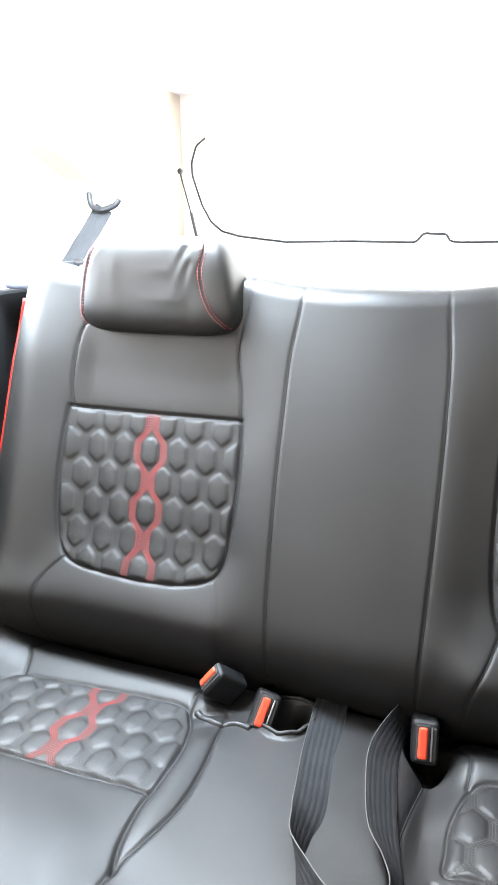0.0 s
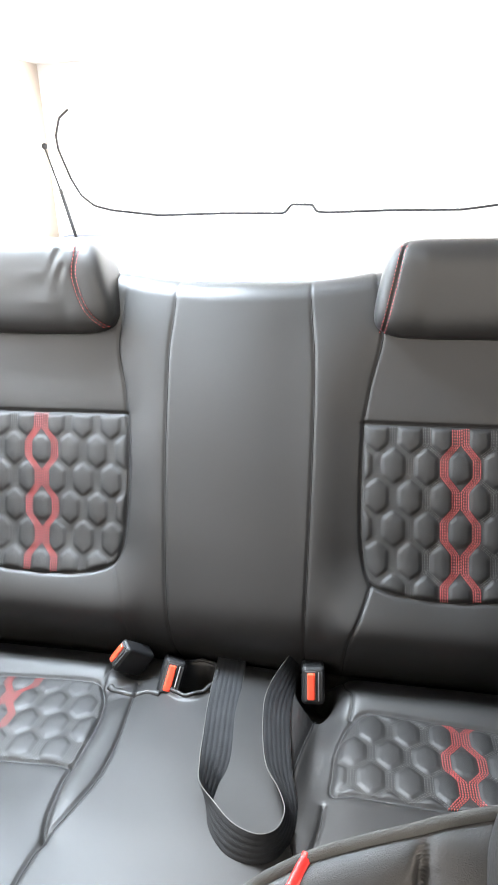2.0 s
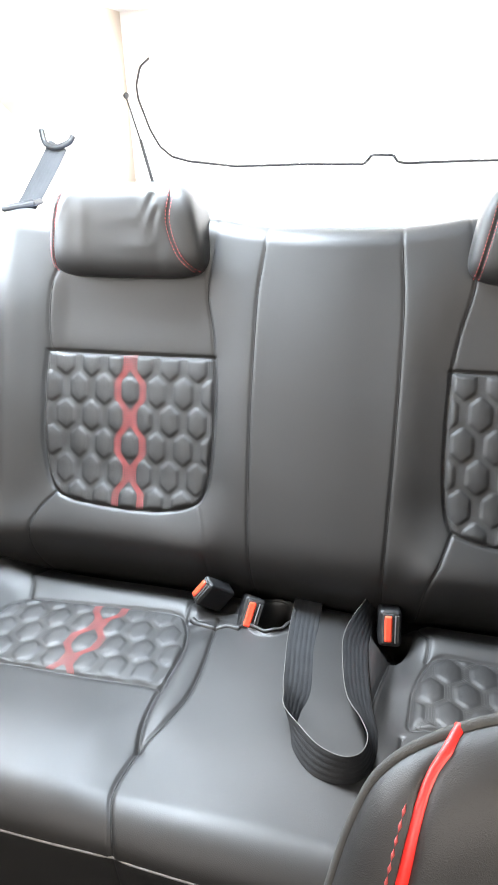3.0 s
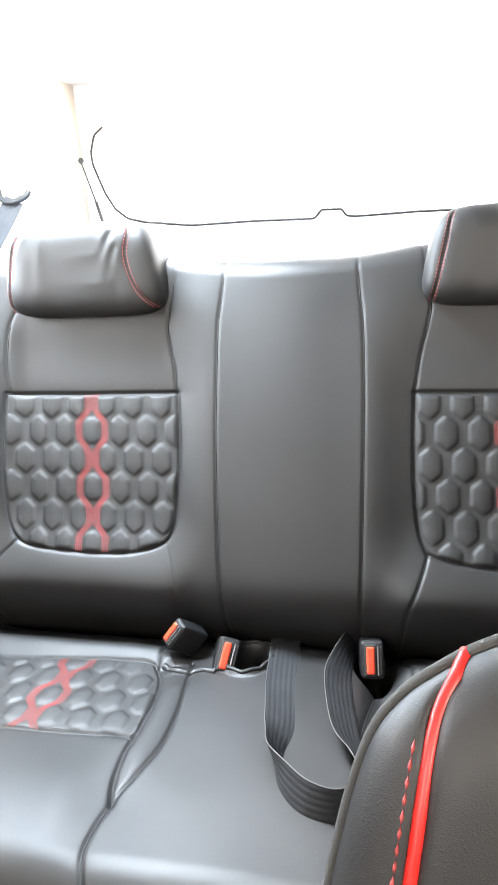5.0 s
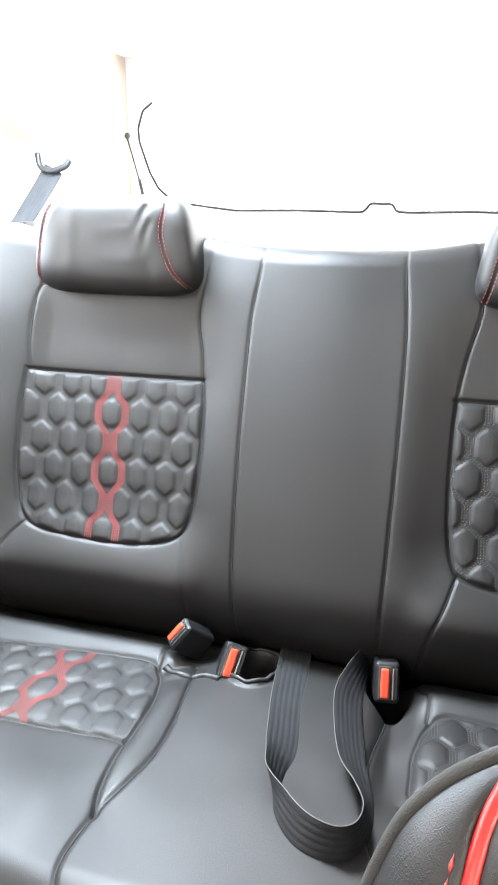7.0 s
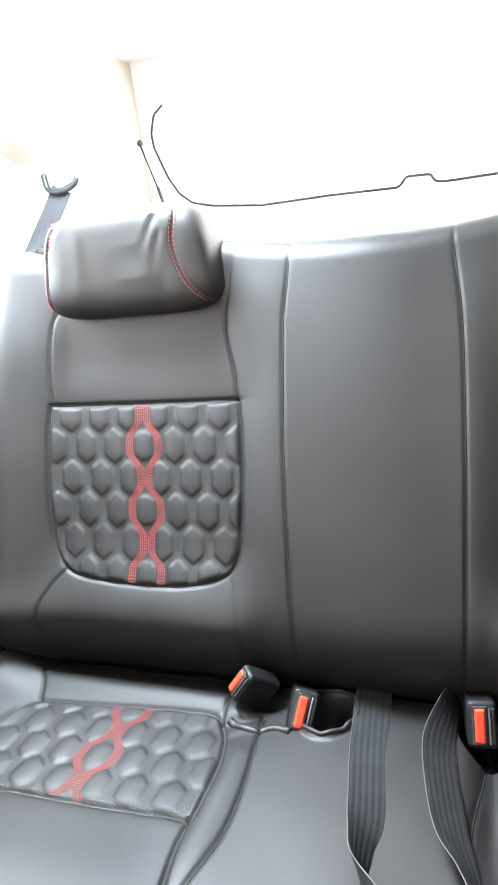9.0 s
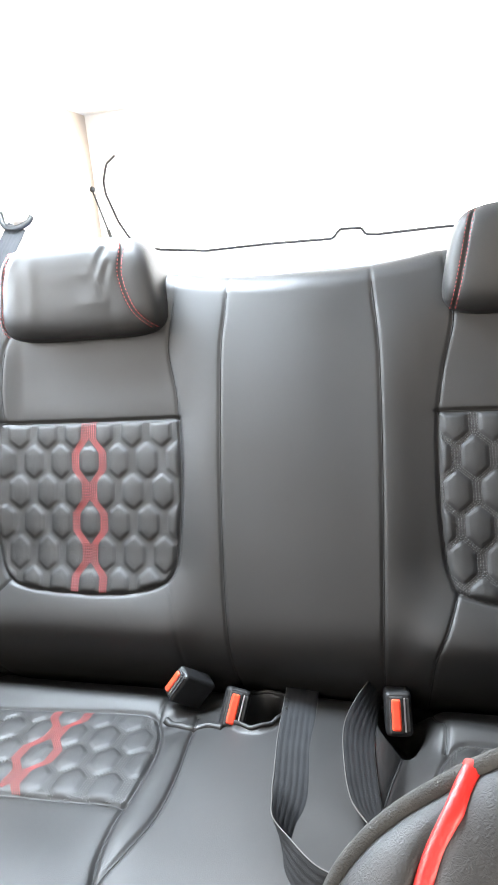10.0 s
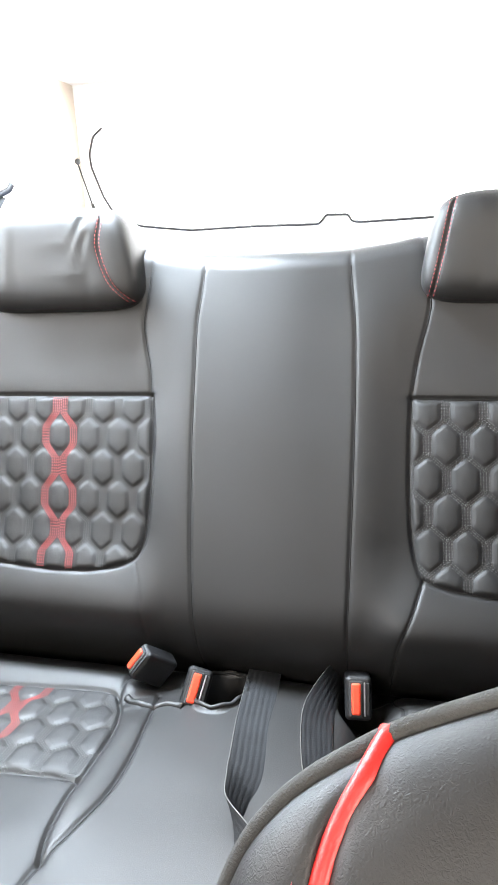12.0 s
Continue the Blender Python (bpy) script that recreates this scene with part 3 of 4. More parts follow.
bolster_seam = catmull([(-0.142, 0.04), (-0.138, 0.078), (-0.127, 0.165), (-0.126, 0.24), (-0.138, 0.30), (-0.149, 0.333), (-0.154, 0.375), (-0.152, 0.417), (-0.137, 0.462), (-0.130, 0.53), (-0.128, 0.66)], 6)
seat_in = catmull([(-0.170, 0.226), (-0.169, 0.26), (-0.162, 0.31), (-0.151, 0.345)], 6)
seat_out = catmull([(-0.510, 0.236), (-0.520, 0.32), (-0.528, 0.42), (-0.53, 0.66)], 5)
strip_in = catmull([(-0.196, 0.058), (-0.199, 0.03), (-0.196, 0.0), (-0.185, -0.03), (-0.18, -0.08)], 5)
strip_out = catmull([(-0.486, 0.063), (-0.500, 0.03), (-0.513, 0.0), (-0.518, -0.08)], 5)
seat_outline_r = np.c_[seat_outline[:, 0] - 0.010 * ease(-0.30, -0.18, seat_outline[:, 0]), 0.045 + (seat_outline[:, 1] - 0.045) * 0.90]
SEAT_L = dict(mid=-0.331, outline=seat_outline, edges=hex_edges(-0.331, 0.153, 0.02, 0.26, 0.20))
SEAT_R = dict(mid=-0.353, outline=seat_outline_r, edges=hex_edges(-0.353, 0.127, 0.02, 0.26, 0.20))


def seat_height(X, S):
    A = -np.abs(X)
    h = 0.006 * np.exp(-((A + 0.150) / 0.024) ** 2) * ease(0.05, 0.12, S) * (1 - ease(0.26, 0.36, S))
    h = h + 0.030 * np.exp(-((A + 0.575) / 0.045) ** 2)
    h = h + 0.014 * np.exp(-((S - 0.018) / 0.026) ** 2) * ease(-0.15, -0.21, A)
    h = h + 0.010 * np.exp(-((S - 0.36) / 0.09) ** 2) * ease(-0.15, -0.22, A)
    h = h + 0.006 * np.exp(-(A / 0.10) ** 2)
    h = h - 0.060 * np.maximum((-A - 0.600) / 0.05, 0) ** 2
    h = h - 6.0 * np.maximum(-0.01 - S, 0) ** 2
    for line, deep, puff in ((bolster_seam, 0.003, 0.0013), (seat_in, 0.004, 0.0034), (seat_out, 0.003, 0.0014), (strip_in, 0.003, 0.0014), (strip_out, 0.003, 0.0014)):
        d = line_distance(A, S, line)
        h = h - 0.8 * deep * np.exp(-(d / 0.0028) ** 2) - puff * np.exp(-d / 0.007)
    within = np.zeros(X.shape, bool)
    for pick, q in ((X < 0, SEAT_L), (X >= 0, SEAT_R)):
        a, v = A[pick], S[pick]
        d = line_distance(a, v, np.vstack([q["outline"], q["outline"][:1]]))
        w = inside(a, v, q["outline"])
        pad = np.zeros(a.shape)
        pad[w] = quilt_relief(a[w], v[w], q["edges"]) * 0.82 * ease(0.0, 0.010, d[w]) + 0.001
        h[pick] += pad - 0.0035 * np.exp(-(d / 0.0024) ** 2) - 0.0025 * np.exp(-d / 0.008)
        within[pick] = w
    # buckle opening with its gathered rim, and the pocket of the other buckle
    hole = np.hypot((X + 0.058) / 0.037, (S - 0.010) / 0.050)
    h = h - 0.05 * (1 - ease(0.72, 0.96, hole)) + 0.005 * np.exp(-((hole - 1.05) / 0.10) ** 2) * (1 + 0.22 * np.sin(11 * np.arctan2(S - 0.010, X + 0.058)))
    hole = np.hypot((X - 0.140) / 0.034, (S + 0.005) / 0.055)
    h = h - 0.05 * (1 - ease(0.72, 0.98, hole))
    h = h - 0.026 * np.exp(-(np.minimum(X - 0.150, 0) / 0.021) ** 2 - (np.maximum(X - 0.150, 0) / 0.030) ** 2) * (1 - ease(0.14, 0.32, S))
    # crumpled leather beside the first buckle
    near = np.exp(-((X + 0.165) / 0.032) ** 2 - ((S - 0.035) / 0.030) ** 2)
    h = h + near * 0.010 * ripple(X * 0.8 + S, S * 0.5, 170, 5) + near * 0.004
    h = h + 0.0014 * ripple(X, S, 34, 8) * np.where(within, 0.3, 1.0)
    return h, within


xs = np.linspace(-0.650, 0.650, 561)
vs = np.linspace(-0.10, 0.72, 356)
X, V = np.meshgrid(xs, vs)
H, quilted = seat_height(X, V)
base, nor = swept(V, SEAT_O, SEAT_T, SEAT_N, 0.413, 0.048, math.radians(97))
P = base + H[..., None] * nor
P[..., 0] += X
A = -np.abs(X)
edge_b = np.interp(V, bolster_seam[:, 1], bolster_seam[:, 0])
edge_i = np.where(V < 0.05, np.interp(V, strip_in[::-1, 1], strip_in[::-1, 0]), np.interp(V, seat_in[:, 1], seat_in[:, 0]))
edge_i = np.where(V > 0.345, edge_b, edge_i)
edge_o = np.where(V < 0.2, np.interp(V, strip_out[::-1, 1], strip_out[::-1, 0]), np.interp(V, seat_out[:, 1], seat_out[:, 0]))
panel = np.zeros(X.shape, int)
panel[A < edge_b] = 1
panel[(A < edge_i) & (V <= 0.058)] = 2
panel[(A < edge_i) & (V >= 0.225)] = 3
panel[(A < edge_o) | ((A < -0.34) & (V > 0.05) & (V < 0.228))] = 4
panel[quilted] = 5
panel = np.where(panel == 0, 0, panel + np.where(X < 0, 0, 10))
cushion = thing("rear_seat_cushion", "black leather rear bench cushion with quilted panels", "car seat")
names = {0: ("center_panel", LEATHER, "")}
for k in (0, 10):
    names[1 + k] = ("inner_bolster", LEATHER, "")
    names[2 + k] = ("rear_strip", LEATHER, "")
    names[3 + k] = ("front_panel", LEATHER, "")
    names[4 + k] = ("outer_bolster", LEATHER, "")
    names[5 + k] = ("quilted_panel", QUILT, "black leather quilted in a honeycomb with a red stripe")
seat_parts = split_sheet(P, panel, names, cushion)


def on_seat(q):
    h, _ = seat_height(q[:, 0], q[:, 1])
    b, n = swept(q[:, 1], SEAT_O, SEAT_T, SEAT_N, 0.413, 0.048, math.radians(97))
    pts = b + h[:, None] * n
    pts[:, 0] += q[:, 0]
    return pts, n


quilt_stitches(SEAT_L["edges"], SEAT_L["outline"], on_seat, seat_parts[5])
quilt_stitches(mirrored(SEAT_R["edges"]), SEAT_R["outline"] * np.array((-1, 1)), on_seat, seat_parts[15])
for sign, q in ((1, SEAT_L), (-1, SEAT_R)):
    cords = [bolster_seam[bolster_seam[:, 1] < 0.48], seat_in, seat_out[seat_out[:, 1] < 0.48], strip_in, strip_out, np.vstack([q["outline"], q["outline"][:1]])]
    seam_cords([line * np.array((sign, 1)) for line in cords], on_seat, cushion)
ang = np.linspace(0, 2 * math.pi, 64, endpoint=False)
wob = 1 + 0.010 * np.sin(9 * ang + 0.6) + 0.006 * np.sin(17 * ang)
ring, n = on_seat(np.c_[-0.058 + 0.039 * wob * np.cos(ang), 0.010 + 0.052 * wob * np.sin(ang)])
tube("elastic_rim", ring + n * 0.0010, 0.0032, LEATHER, cushion, "gathered elastic rim of the buckle opening", 8, True)
fold, n = on_seat(catmull([(-0.186, 0.052), (-0.165, 0.062), (-0.142, 0.064), (-0.122, 0.054), (-0.100, 0.058)], 8))
tube("gathered_fold", fold + n * -0.0015 * np.sin(np.linspace(0, math.pi, len(fold)))[:, None], 0.0056, LEATHER, cushion, "crumpled fold of leather", 10)
hem = np.c_[np.linspace(-0.60, 0.60, 60), np.full(60, 0.482)]
pts, _ = on_seat(hem)
tube("hem", pts, 0.0016, HEM, cushion, "pale stitched lower hem", 6)
part("base", box(1.30, 0.46, 0.27, pose(0, -0.22, 0.135), 0.02), CARPET, cushion, "dark carpeted seat base")


# ---- seat belts ----
def ribbon(name, rows, width, mat, parent=None, label="", per=10, ribs=6, thick=0.0013, edge_mat=None):
    """Webbing with lengthwise ribs. rows: a middle point and the direction across."""
    data = catmull([list(p) + list(w) for p, w in rows], per)
    nw = ribs * 6 + 1
    k = np.linspace(-0.5, 0.5, nw)
    rise = 0.00045 * np.abs(np.sin(k * math.pi * ribs))
    verts, faces = [], []
    n = len(data)
    for i in range(n):
        c = data[i, :3]
        w = data[i, 3:] / np.linalg.norm(data[i, 3:])
        d = data[min(i + 1, n - 1), :3] - data[max(i - 1, 0), :3]
        w = w - d * np.dot(w, d) / np.dot(d, d)
        w /= np.linalg.norm(w)
        nn = np.cross(d / np.linalg.norm(d), w)
        for s in (1, -1):
            for a, r in zip(k, rise):
                verts.append(c + w * a * width + nn * s * (thick / 2 + r))
    row = 2 * nw
    for i in range(n - 1):
        for j in range(nw - 1):
            a = i * row + j
            faces.append((a, a + 1, a + row + 1, a + row))
            a += nw
            faces.append((a + 1, a, a + row, a + row + 1))
        for j in (0, nw - 1):
            a = i * row + j
            faces.append((a, a + row, a + row + nw, a + nw))
    web = mesh_object(name, verts, faces, mat, parent, label)
    if edge_mat:
        top = np.array(verts).reshape(n, 2, nw, 3).mean(axis=1)
        for k in (0, nw - 1):
            tube("woven_edge", top[:, k], 0.0008, edge_mat, parent, "paler woven edge of the webbing", 6)
    return web


lap = thing("lap_belt", "black ribbed webbing lap belt looped over the cushion", "seat belt")
LOOP = [((-0.032, 0.09, 0.337), (0.016, 0.09, 0.330)), ((-0.028, 0.04, 0.338), (0.019, 0.04, 0.331)), ((-0.015, -0.07, 0.354), (0.029, -0.083, 0.344)), ((0.002, -0.165, 0.375), (0.040, -0.185, 0.358)),
        ((0.012, -0.21, 0.389), (0.036, -0.235, 0.363)), ((0.020, -0.25, 0.400), (0.036, -0.277, 0.367)), ((0.042, -0.283, 0.405), (0.046, -0.306, 0.369)), ((0.072, -0.312, 0.408), (0.068, -0.328, 0.371)),
        ((0.104, -0.322, 0.409), (0.098, -0.332, 0.371)), ((0.124, -0.310, 0.407), (0.126, -0.316, 0.368)), ((0.129, -0.283, 0.404), (0.139, -0.277, 0.364)), ((0.117, -0.25, 0.399), (0.136, -0.235, 0.359)),
        ((0.092, -0.208, 0.392), (0.129, -0.190, 0.355)), ((0.077, -0.155, 0.386), (0.121, -0.135, 0.349)), ((0.068, -0.084, 0.377), (0.112, -0.065, 0.340)), ((0.080, -0.03, 0.371), (0.108, -0.01, 0.334)),
        ((0.100, 0.03, 0.366), (0.112, 0.05, 0.331))]
ribbon("webbing", [((np.array(a) + b) / 2, np.array(a) - b) for a, b in LOOP], 0.047, WEB, lap, edge_mat=GREY_THREAD)


def buckle(m, name_label, deep=0.085, scale=1.0):
    """A buckle: x across, y thickness, z towards its button end; origin at the middle of the button end."""
    b = thing("seat_belt_buckle", name_label, "seat belt buckle", "buckles of the rear bench")
    b.matrix_world = m @ Matrix.Scale(scale, 4)
    body = box(0.058, 0.036, deep, pose(0, 0, -deep / 2), 0.007, 4)
    part("housing", body, BLACK_PLASTIC, b, smooth=False)
    part("button_frame", box(0.047, 0.018, 0.004, pose(0, 0.003, 0.001), 0.0018, 2), RUBBER, b, "dark recess round the button")
    part("button", box(0.041, 0.0125, 0.010, pose(0, 0.003, 0.0015), 0.003, 3), RED_PLASTIC, b, "red plastic release button")
    part("slot_plate", box(0.043, 0.0022, 0.006, pose(0, -0.0082, 0.0012), 0.0006), STEEL, b, "bright steel edge of the slot")
    part("slot", box(0.042, 0.005, 0.003, pose(0, -0.0122, 0.0002), 0.001), RUBBER, b, "dark latch slot")
    return b


def buckle_pose(place, end, across):
    """end: the way its button end faces; across: the way of its long side."""
    z = Vector(end).normalized()
    x = (Vector(across) - z * Vector(across).dot(z)).normalized()
    y = z.cross(x)
    m = Matrix((x, y, z)).transposed().to_4x4()
    m.translation = place
    return m


buckle(buckle_pose((-0.174, -0.030, 0.386), (-0.52, -0.56, 0.64), (0.38, 0.10, 0.90)), "black seat belt buckle with a red button, tipped sideways", 0.072, 0.80)
buckle(buckle_pose((-0.086, -0.036, 0.354), (0.30, -0.76, 0.57), (0.22, 0.50, 0.84)), "black seat belt buckle with a red button in the cushion opening")
buckle(buckle_pose((0.138, -0.022, 0.357), (0.10, -0.88, 0.45), (-0.05, 0.45, 0.89)), "black seat belt buckle with a red button at the cushion's back")

# shoulder belt on the rear pillar
belt = thing("shoulder_belt", "grey shoulder belt with its guide on the beige pillar", "seat belt")
ribbon("webbing", [((-0.628, 0.500, 1.062), (0.9, 0.1, 0.25)), ((-0.650, 0.485, 1.022), (0.9, 0.1, 0.25)), ((-0.680, 0.465, 0.972), (0.9, 0.1, 0.25)), ((-0.706, 0.445, 0.925), (0.9, 0.1, 0.25)),
                   ((-0.725, 0.43, 0.86), (0.9, 0.1, 0.25))], 0.046, WEB, belt)
guide = tube("guide", catmull([(-0.664, 0.502, 1.092), (-0.655, 0.496, 1.066), (-0.628, 0.492, 1.058), (-0.600, 0.496, 1.066), (-0.592, 0.502, 1.078)], 6), 0.006, BLACK_PLASTIC, belt, "curved dark guide loop", 8)
part("anchor", box(0.035, 0.14, 0.03, pose(-0.665, 0.572, 1.085, 0, 0, 30), 0.008), TRIM, belt)
part("lower_guide", box(0.075, 0.05, 0.012, pose(-0.692, 0.430, 0.950, 0, -8, 10), 0.004), BLACK_PLASTIC, belt, "dark slotted guide")
for side in (-1, 1):
    quarter = part("quarter_trim", box(0.06, 0.40, 0.92, pose(side * 0.715, 0.90, 0.46), 0.02), TRIM)
    tagged(quarter, "beige plastic trim beside the luggage space", "trim", kind="structure")
    strut = thing("gas_strut", "thin dark gas strut beside the rear window", "gas strut", "tailgate struts")
    tube("rod", [(side * 0.690, 1.0, 1.165), (side * 0.655, 1.0, 1.04)], 0.0022, RUBBER, strut, "", 8)
    tube("cylinder", [(side * 0.660, 1.0, 1.06), (side * 0.630, 1.0, 0.93)], 0.0045, RUBBER, strut, "", 8)
    ball = bmesh.new()
    bmesh.ops.create_uvsphere(ball, u_segments=10, v_segments=8, radius=0.008, matrix=pose(side * 0.690, 1.0, 1.17))
    part("ball_end", ball, RUBBER, strut, smooth=True)

# ---- front seat ----
FS_LEAN = math.radians(20)
FS_O = np.array((0.0, -0.640, 0.831))
FS_UP = np.array((0.0, math.sin(FS_LEAN), math.cos(FS_LEAN)))
FS_N = np.array((0.0, -math.cos(FS_LEAN), math.sin(FS_LEAN)))
FS_X = 0.395
fs_half = [(0.0, 0.046), (0.07, 0.043), (0.120, 0.034), (0.146, 0.026), (0.159, 0.0205), (0.180, 0.012), (0.200, 0.003), (0.213, -0.005), (0.224, -0.013), (0.233, -0.022), (0.241, -0.034),
           (0.2485, -0.055), (0.2545, -0.080), (0.260, -0.110), (0.265, -0.16), (0.268, -0.25), (0.266, -0.40), (0.262, -0.56)]
fs_line = catmull(fs_half, 6)
red_line = catmull([(-0.198, 0.0045), (-0.206, 0.0005), (-0.210, -0.004), (-0.2135, -0.010), (-0.217, -0.020), (-0.2205, -0.040), (-0.2235, -0.062), (-0.228, -0.095), (-0.233, -0.13), (-0.237, -0.2), (-0.237, -0.40), (-0.235, -0.55)], 6)
face_seam = catmull([(-0.155, 0.034), (-0.157, 0.018), (-0.159, 0.0), (-0.162, -0.04), (-0.165, -0.08), (-0.168, -0.13), (-0.172, -0.25), (-0.172, -0.55)], 6)
front_seat = thing("front_car_seat", "black leather front seat backrest with red piping", "car seat")


def fs_height(dx, s, d_edge):
    """Height of the front face; d_edge: distance from the outline."""
    a = -np.abs(dx)
    h = 0.030 * np.sqrt(np.clip(1 - (1 - np.clip(d_edge / 0.040, 0, 1)) ** 2, 0, 1))
    for line, deep, puff in ((red_line, 0.003, 0.003), (face_seam, 0.005, 0.006)):
        d = line_distance(a, s, line)
        h = h - (deep * np.exp(-(d / 0.003) ** 2) + puff * np.exp(-d / 0.009)) * np.clip(d_edge / 0.01, 0, 1)
    return h + 0.0012 * ripple(dx, s, 42, 31) * np.clip(d_edge / 0.01, 0, 1) - 0.012 * np.exp(-(a / 0.11) ** 2)


def fs_point(dx, s, h):
    p = FS_O + np.asarray(s)[..., None] * FS_UP + np.asarray(h)[..., None] * FS_N
    p[..., 0] += FS_X + dx
    return p


# rows of points across, from edge to edge, at each level below the shoulder line
levels = np.r_[np.linspace(0.0455, 0.0, 34), np.linspace(-0.002, -0.15, 75), np.linspace(-0.155, -0.56, 60)]
half_at = np.interp(-levels, -fs_line[:, 1], fs_line[:, 0])
across = np.sin(np.linspace(-math.pi / 2, math.pi / 2, 381))
DX = half_at[:, None] * across[None, :]
S = np.repeat(levels[:, None], 381, 1)
whole = np.vstack([fs_line * np.array((-1, 1)), ])
D = np.minimum(line_distance(-np.abs(DX), S, whole), 0.2)
front_face = fs_point(DX, S, fs_height(DX, S, D))
back_h = (-0.085 * np.sqrt(np.clip(1 - (1 - np.clip(D / 0.06, 0, 1)) ** 2, 0, 1)))
back_face = fs_point(DX, S + 1.3 * back_h, back_h)
fp = np.where(-np.abs(DX) < np.interp(-S, -red_line[:, 1], red_line[:, 0]), 1, 0)
fp = np.where((-np.abs(DX) > np.interp(-S, -face_seam[:, 1], face_seam[:, 0])) & (S < 0.022), 2, fp)
fp = np.where(fp == 2, 2, fp + np.where(DX < 0, 0, 10))
split_sheet(front_face, fp, {0: ("bolster", LEATHER, ""), 10: ("bolster", LEATHER, ""), 1: ("side_panel", LEATHER, ""), 11: ("side_panel", LEATHER, ""), 2: ("face_panel", LEATHER, "")}, front_seat)
split_sheet(back_face[:, ::-1], np.zeros(S.shape, int), {0: ("back_panel", LEATHER, "")}, front_seat)
rim = np.vstack([fs_line[::-1] * np.array((-1, 1)), fs_line[1:]])
tube("edge_piping", fs_point(rim[:, 0], rim[:, 1], np.full(len(rim), 0.001)), 0.0030, FABRIC, front_seat, "dark fabric piping along the edge", 10)
for side in (1, -1):
    way = np.r_[0, np.cumsum(np.hypot(*np.diff(red_line, axis=0).T))]
    fine = np.arange(0.006, way[-1], 0.0025)
    path = np.c_[np.interp(fine, way, red_line[:, 0]), np.interp(fine, way, red_line[:, 1])]
    hh = fs_height(path[:, 0], path[:, 1], line_distance(path[:, 0], path[:, 1], whole)) + 0.0012
    path[:, 0], path[:, 1], hh = (np.convolve(np.pad(q, 9, mode="reflect", reflect_type="odd"), np.ones(19) / 19, mode="valid") for q in (path[:, 0], path[:, 1], hh))
    hh[:5] -= np.linspace(0.006, 0, 5)
    tube("red_piping", fs_point(path[:, 0] * side, path[:, 1], hh), 0.0030, RED_VINYL, front_seat, "glossy red piping", 12)


def on_front(q):
    d = line_distance(-np.abs(q[:, 0]), q[:, 1], whole)
    pts = fs_point(q[:, 0], q[:, 1], fs_height(q[:, 0], q[:, 1], d) + 0.0004)
    return pts, np.repeat(FS_N[None, :], len(q), 0)


stitch_mesh("red_stitching", [(path + np.array((-0.0068, 0)))[14:]], on_front, RED_THREAD, front_seat, "red thread beside the piping", (0.0066, 0.0009), 0.0064)
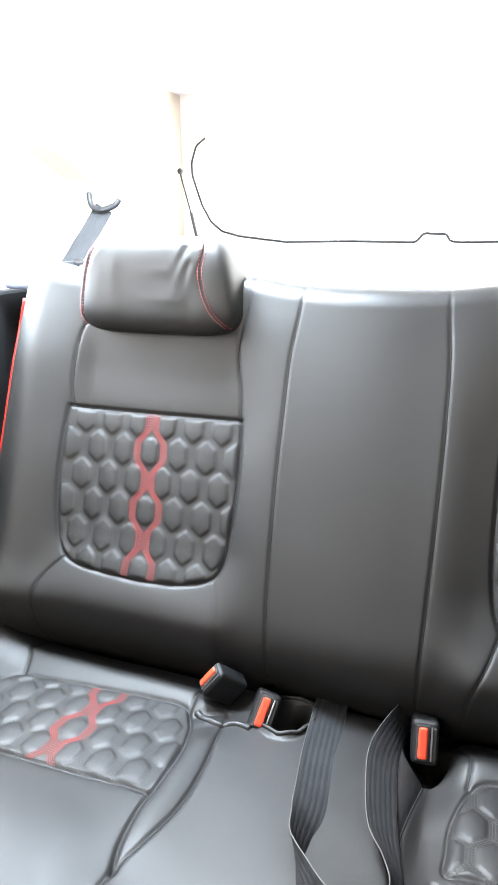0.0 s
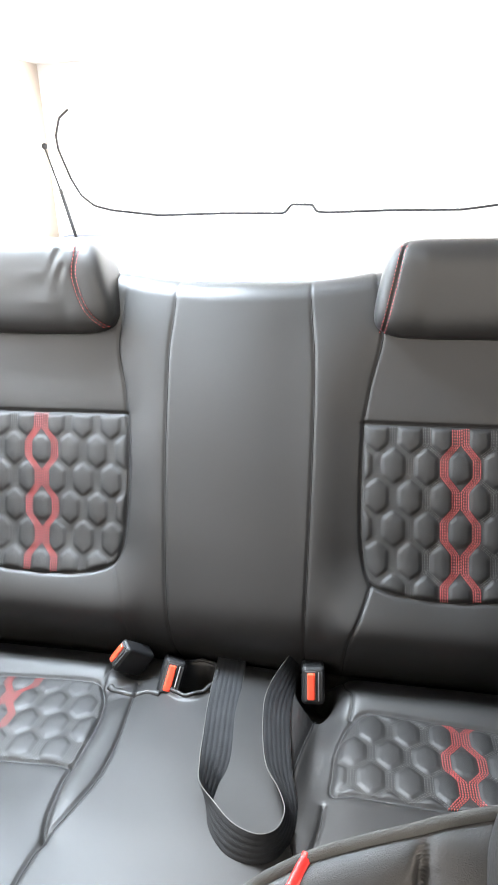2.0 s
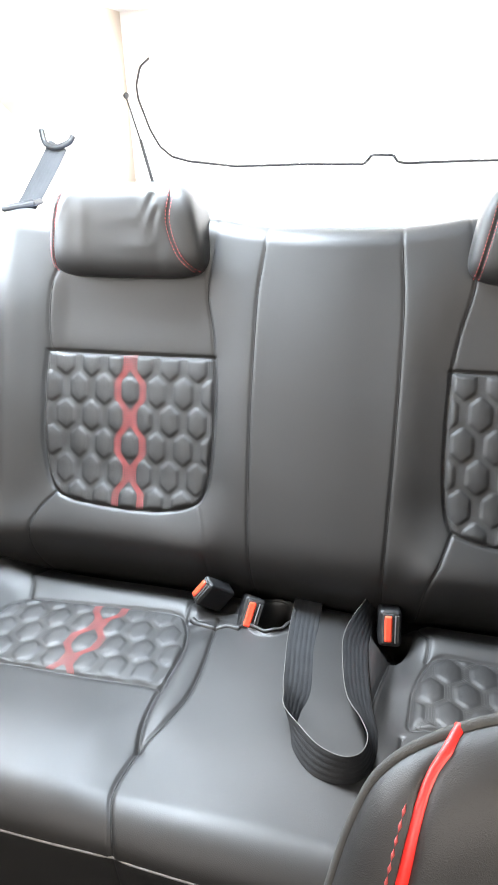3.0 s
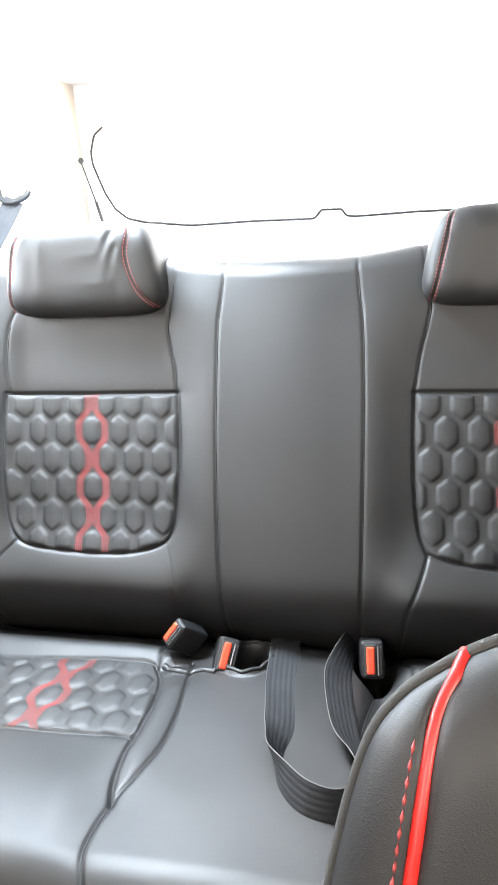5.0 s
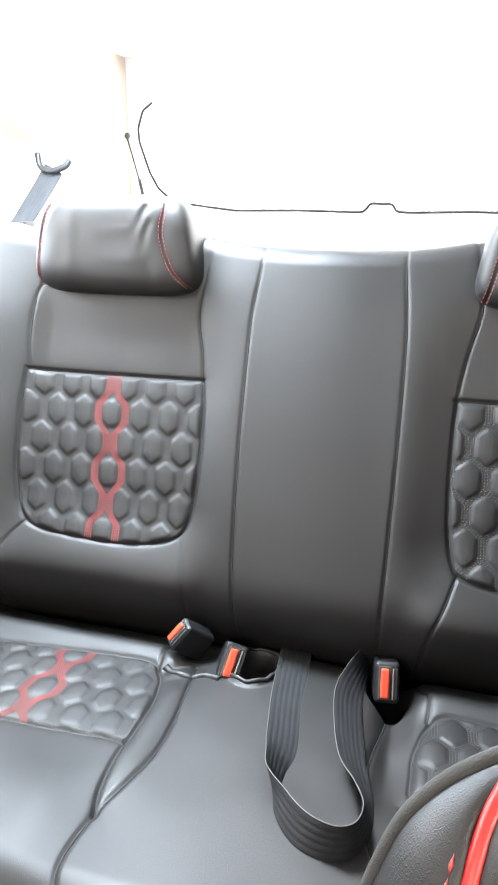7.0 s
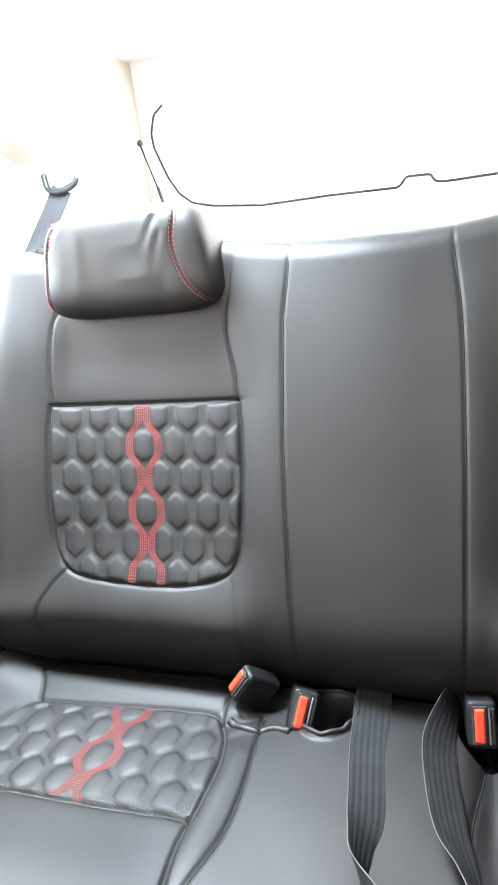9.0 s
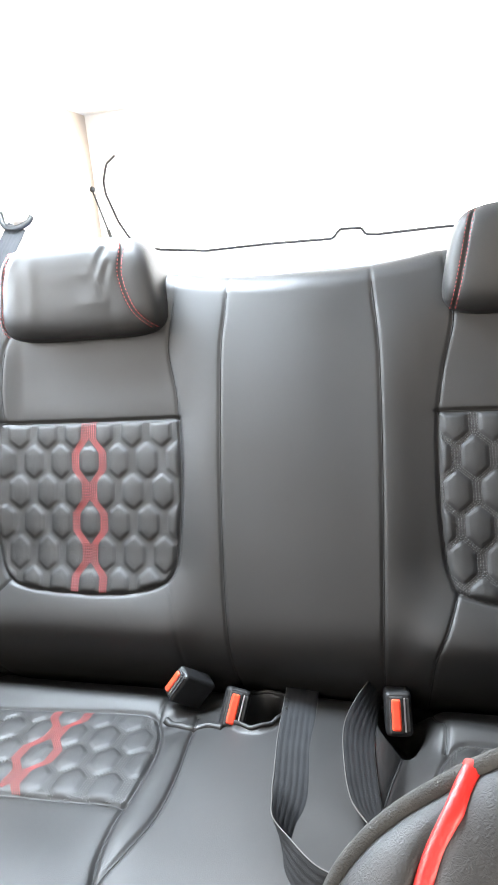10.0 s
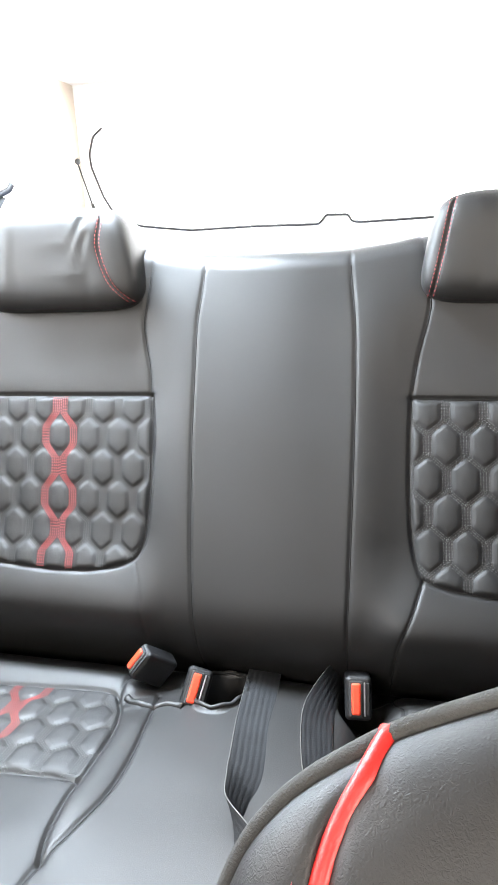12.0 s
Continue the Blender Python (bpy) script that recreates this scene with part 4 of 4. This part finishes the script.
# rounded side wall of the seat beyond the edge seam, sewn with red thread
side_line = np.array([q for q in fs_line if q[1] < 0.0])
for side in (-1, 1):
    swell = 0.017 * ease(0.0, 0.20, -side_line[:, 1])
    turn = np.linspace(0, math.pi * 0.55, 12)
    DXs = side_line[:, :1] - 0.001 + swell[:, None] * np.sin(turn)[None, :]
    Hs = 0.0005 - 0.060 * (1 - np.cos(turn))[None, :] * np.ones((len(side_line), 1))
    Ss = side_line[:, 1:2] + 1.3 * Hs
    sheet = fs_point(side * DXs, Ss, Hs)
    split_sheet(sheet if side > 0 else sheet[:, ::-1], np.zeros(DXs.shape, int), {0: ("side_gusset", LEATHER, "")}, front_seat)
    if side < 0:
        low = np.c_[side_line[:, 0], side_line[:, 1], swell][side_line[:, 1] < -0.10]

        def on_gusset(q):
            sw = np.interp(-q[:, 1], -low[:, 1], low[:, 2])
            h = np.full(len(q), -0.0085)
            pts = fs_point(q[:, 0] - 0.53 * sw, q[:, 1] + 1.3 * h, h)
            return pts, np.repeat(np.array([[-0.75, -0.62, 0.22]]), len(q), 0)
        stitch_mesh("red_stitching", [low[:, :2] * np.array((-1, 1))], on_gusset, RED_THREAD, front_seat, "red thread along the side wall", (0.0066, 0.0010), 0.0080)
# raised head pillow of the front seat, sewn round with red thread
nu, nv = 96, 64
verts = []
for j in range(nv + 1):
    v = -math.pi / 2 + math.pi * j / nv
    for i in range(nu):
        u = 2 * math.pi * i / nu
        c = [math.cos(v), math.sin(v), math.cos(u), math.sin(u)]
        c = [math.copysign(abs(q) ** e, q) for q, e in zip(c, (0.6, 0.6, 0.75, 0.75))]
        verts.append((0.136 * c[1], 0.110 * c[0] * c[2], 0.030 * c[0] * c[3]))
D = np.array(verts)
W = fs_point(D[:, 0], D[:, 1] - 0.018, D[:, 2] + 0.018)
faces = [(j * nu + i, j * nu + (i + 1) % nu, (j + 1) * nu + (i + 1) % nu, (j + 1) * nu + i) for j in range(nv) for i in range(nu)]
pillow = mesh_object("headrest", W, faces, LEATHER, front_seat, "black leather head pillow")
arc = np.linspace(-1.2, 1.2, 90)
RIM_Y, RIM_Z = math.cos(0.34) ** 0.75, math.sin(0.34) ** 0.75
ring = np.c_[0.136 * np.sign(arc) * np.abs(np.sin(arc)) ** 0.6, 0.110 * np.cos(arc) ** 0.6 * RIM_Y]


def on_pillow(q):
    z = 0.030 * q[:, 1] / 0.110 / RIM_Y * RIM_Z
    out = q[:, :1] / 0.136 ** 2 * np.array((1.0, 0, 0)) + q[:, 1:2] / 0.110 ** 2 * FS_UP + z[:, None] / 0.030 ** 2 * FS_N
    return fs_point(q[:, 0], q[:, 1] - 0.018, z + 0.018), out / np.linalg.norm(out, axis=1)[:, None]


stitch_mesh("red_stitching", [ring], on_pillow, RED_THREAD, pillow, "red thread round the pillow", (0.0064, 0.0009), 0.0058)
part("seat_base", box(0.46, 0.44, 0.14, pose(FS_X, -1.03, 0.30), 0.04, 4), LEATHER, front_seat)
part("seat_frame", box(0.40, 0.40, 0.23, pose(FS_X, -1.03, 0.115), 0.02), CARPET, front_seat)
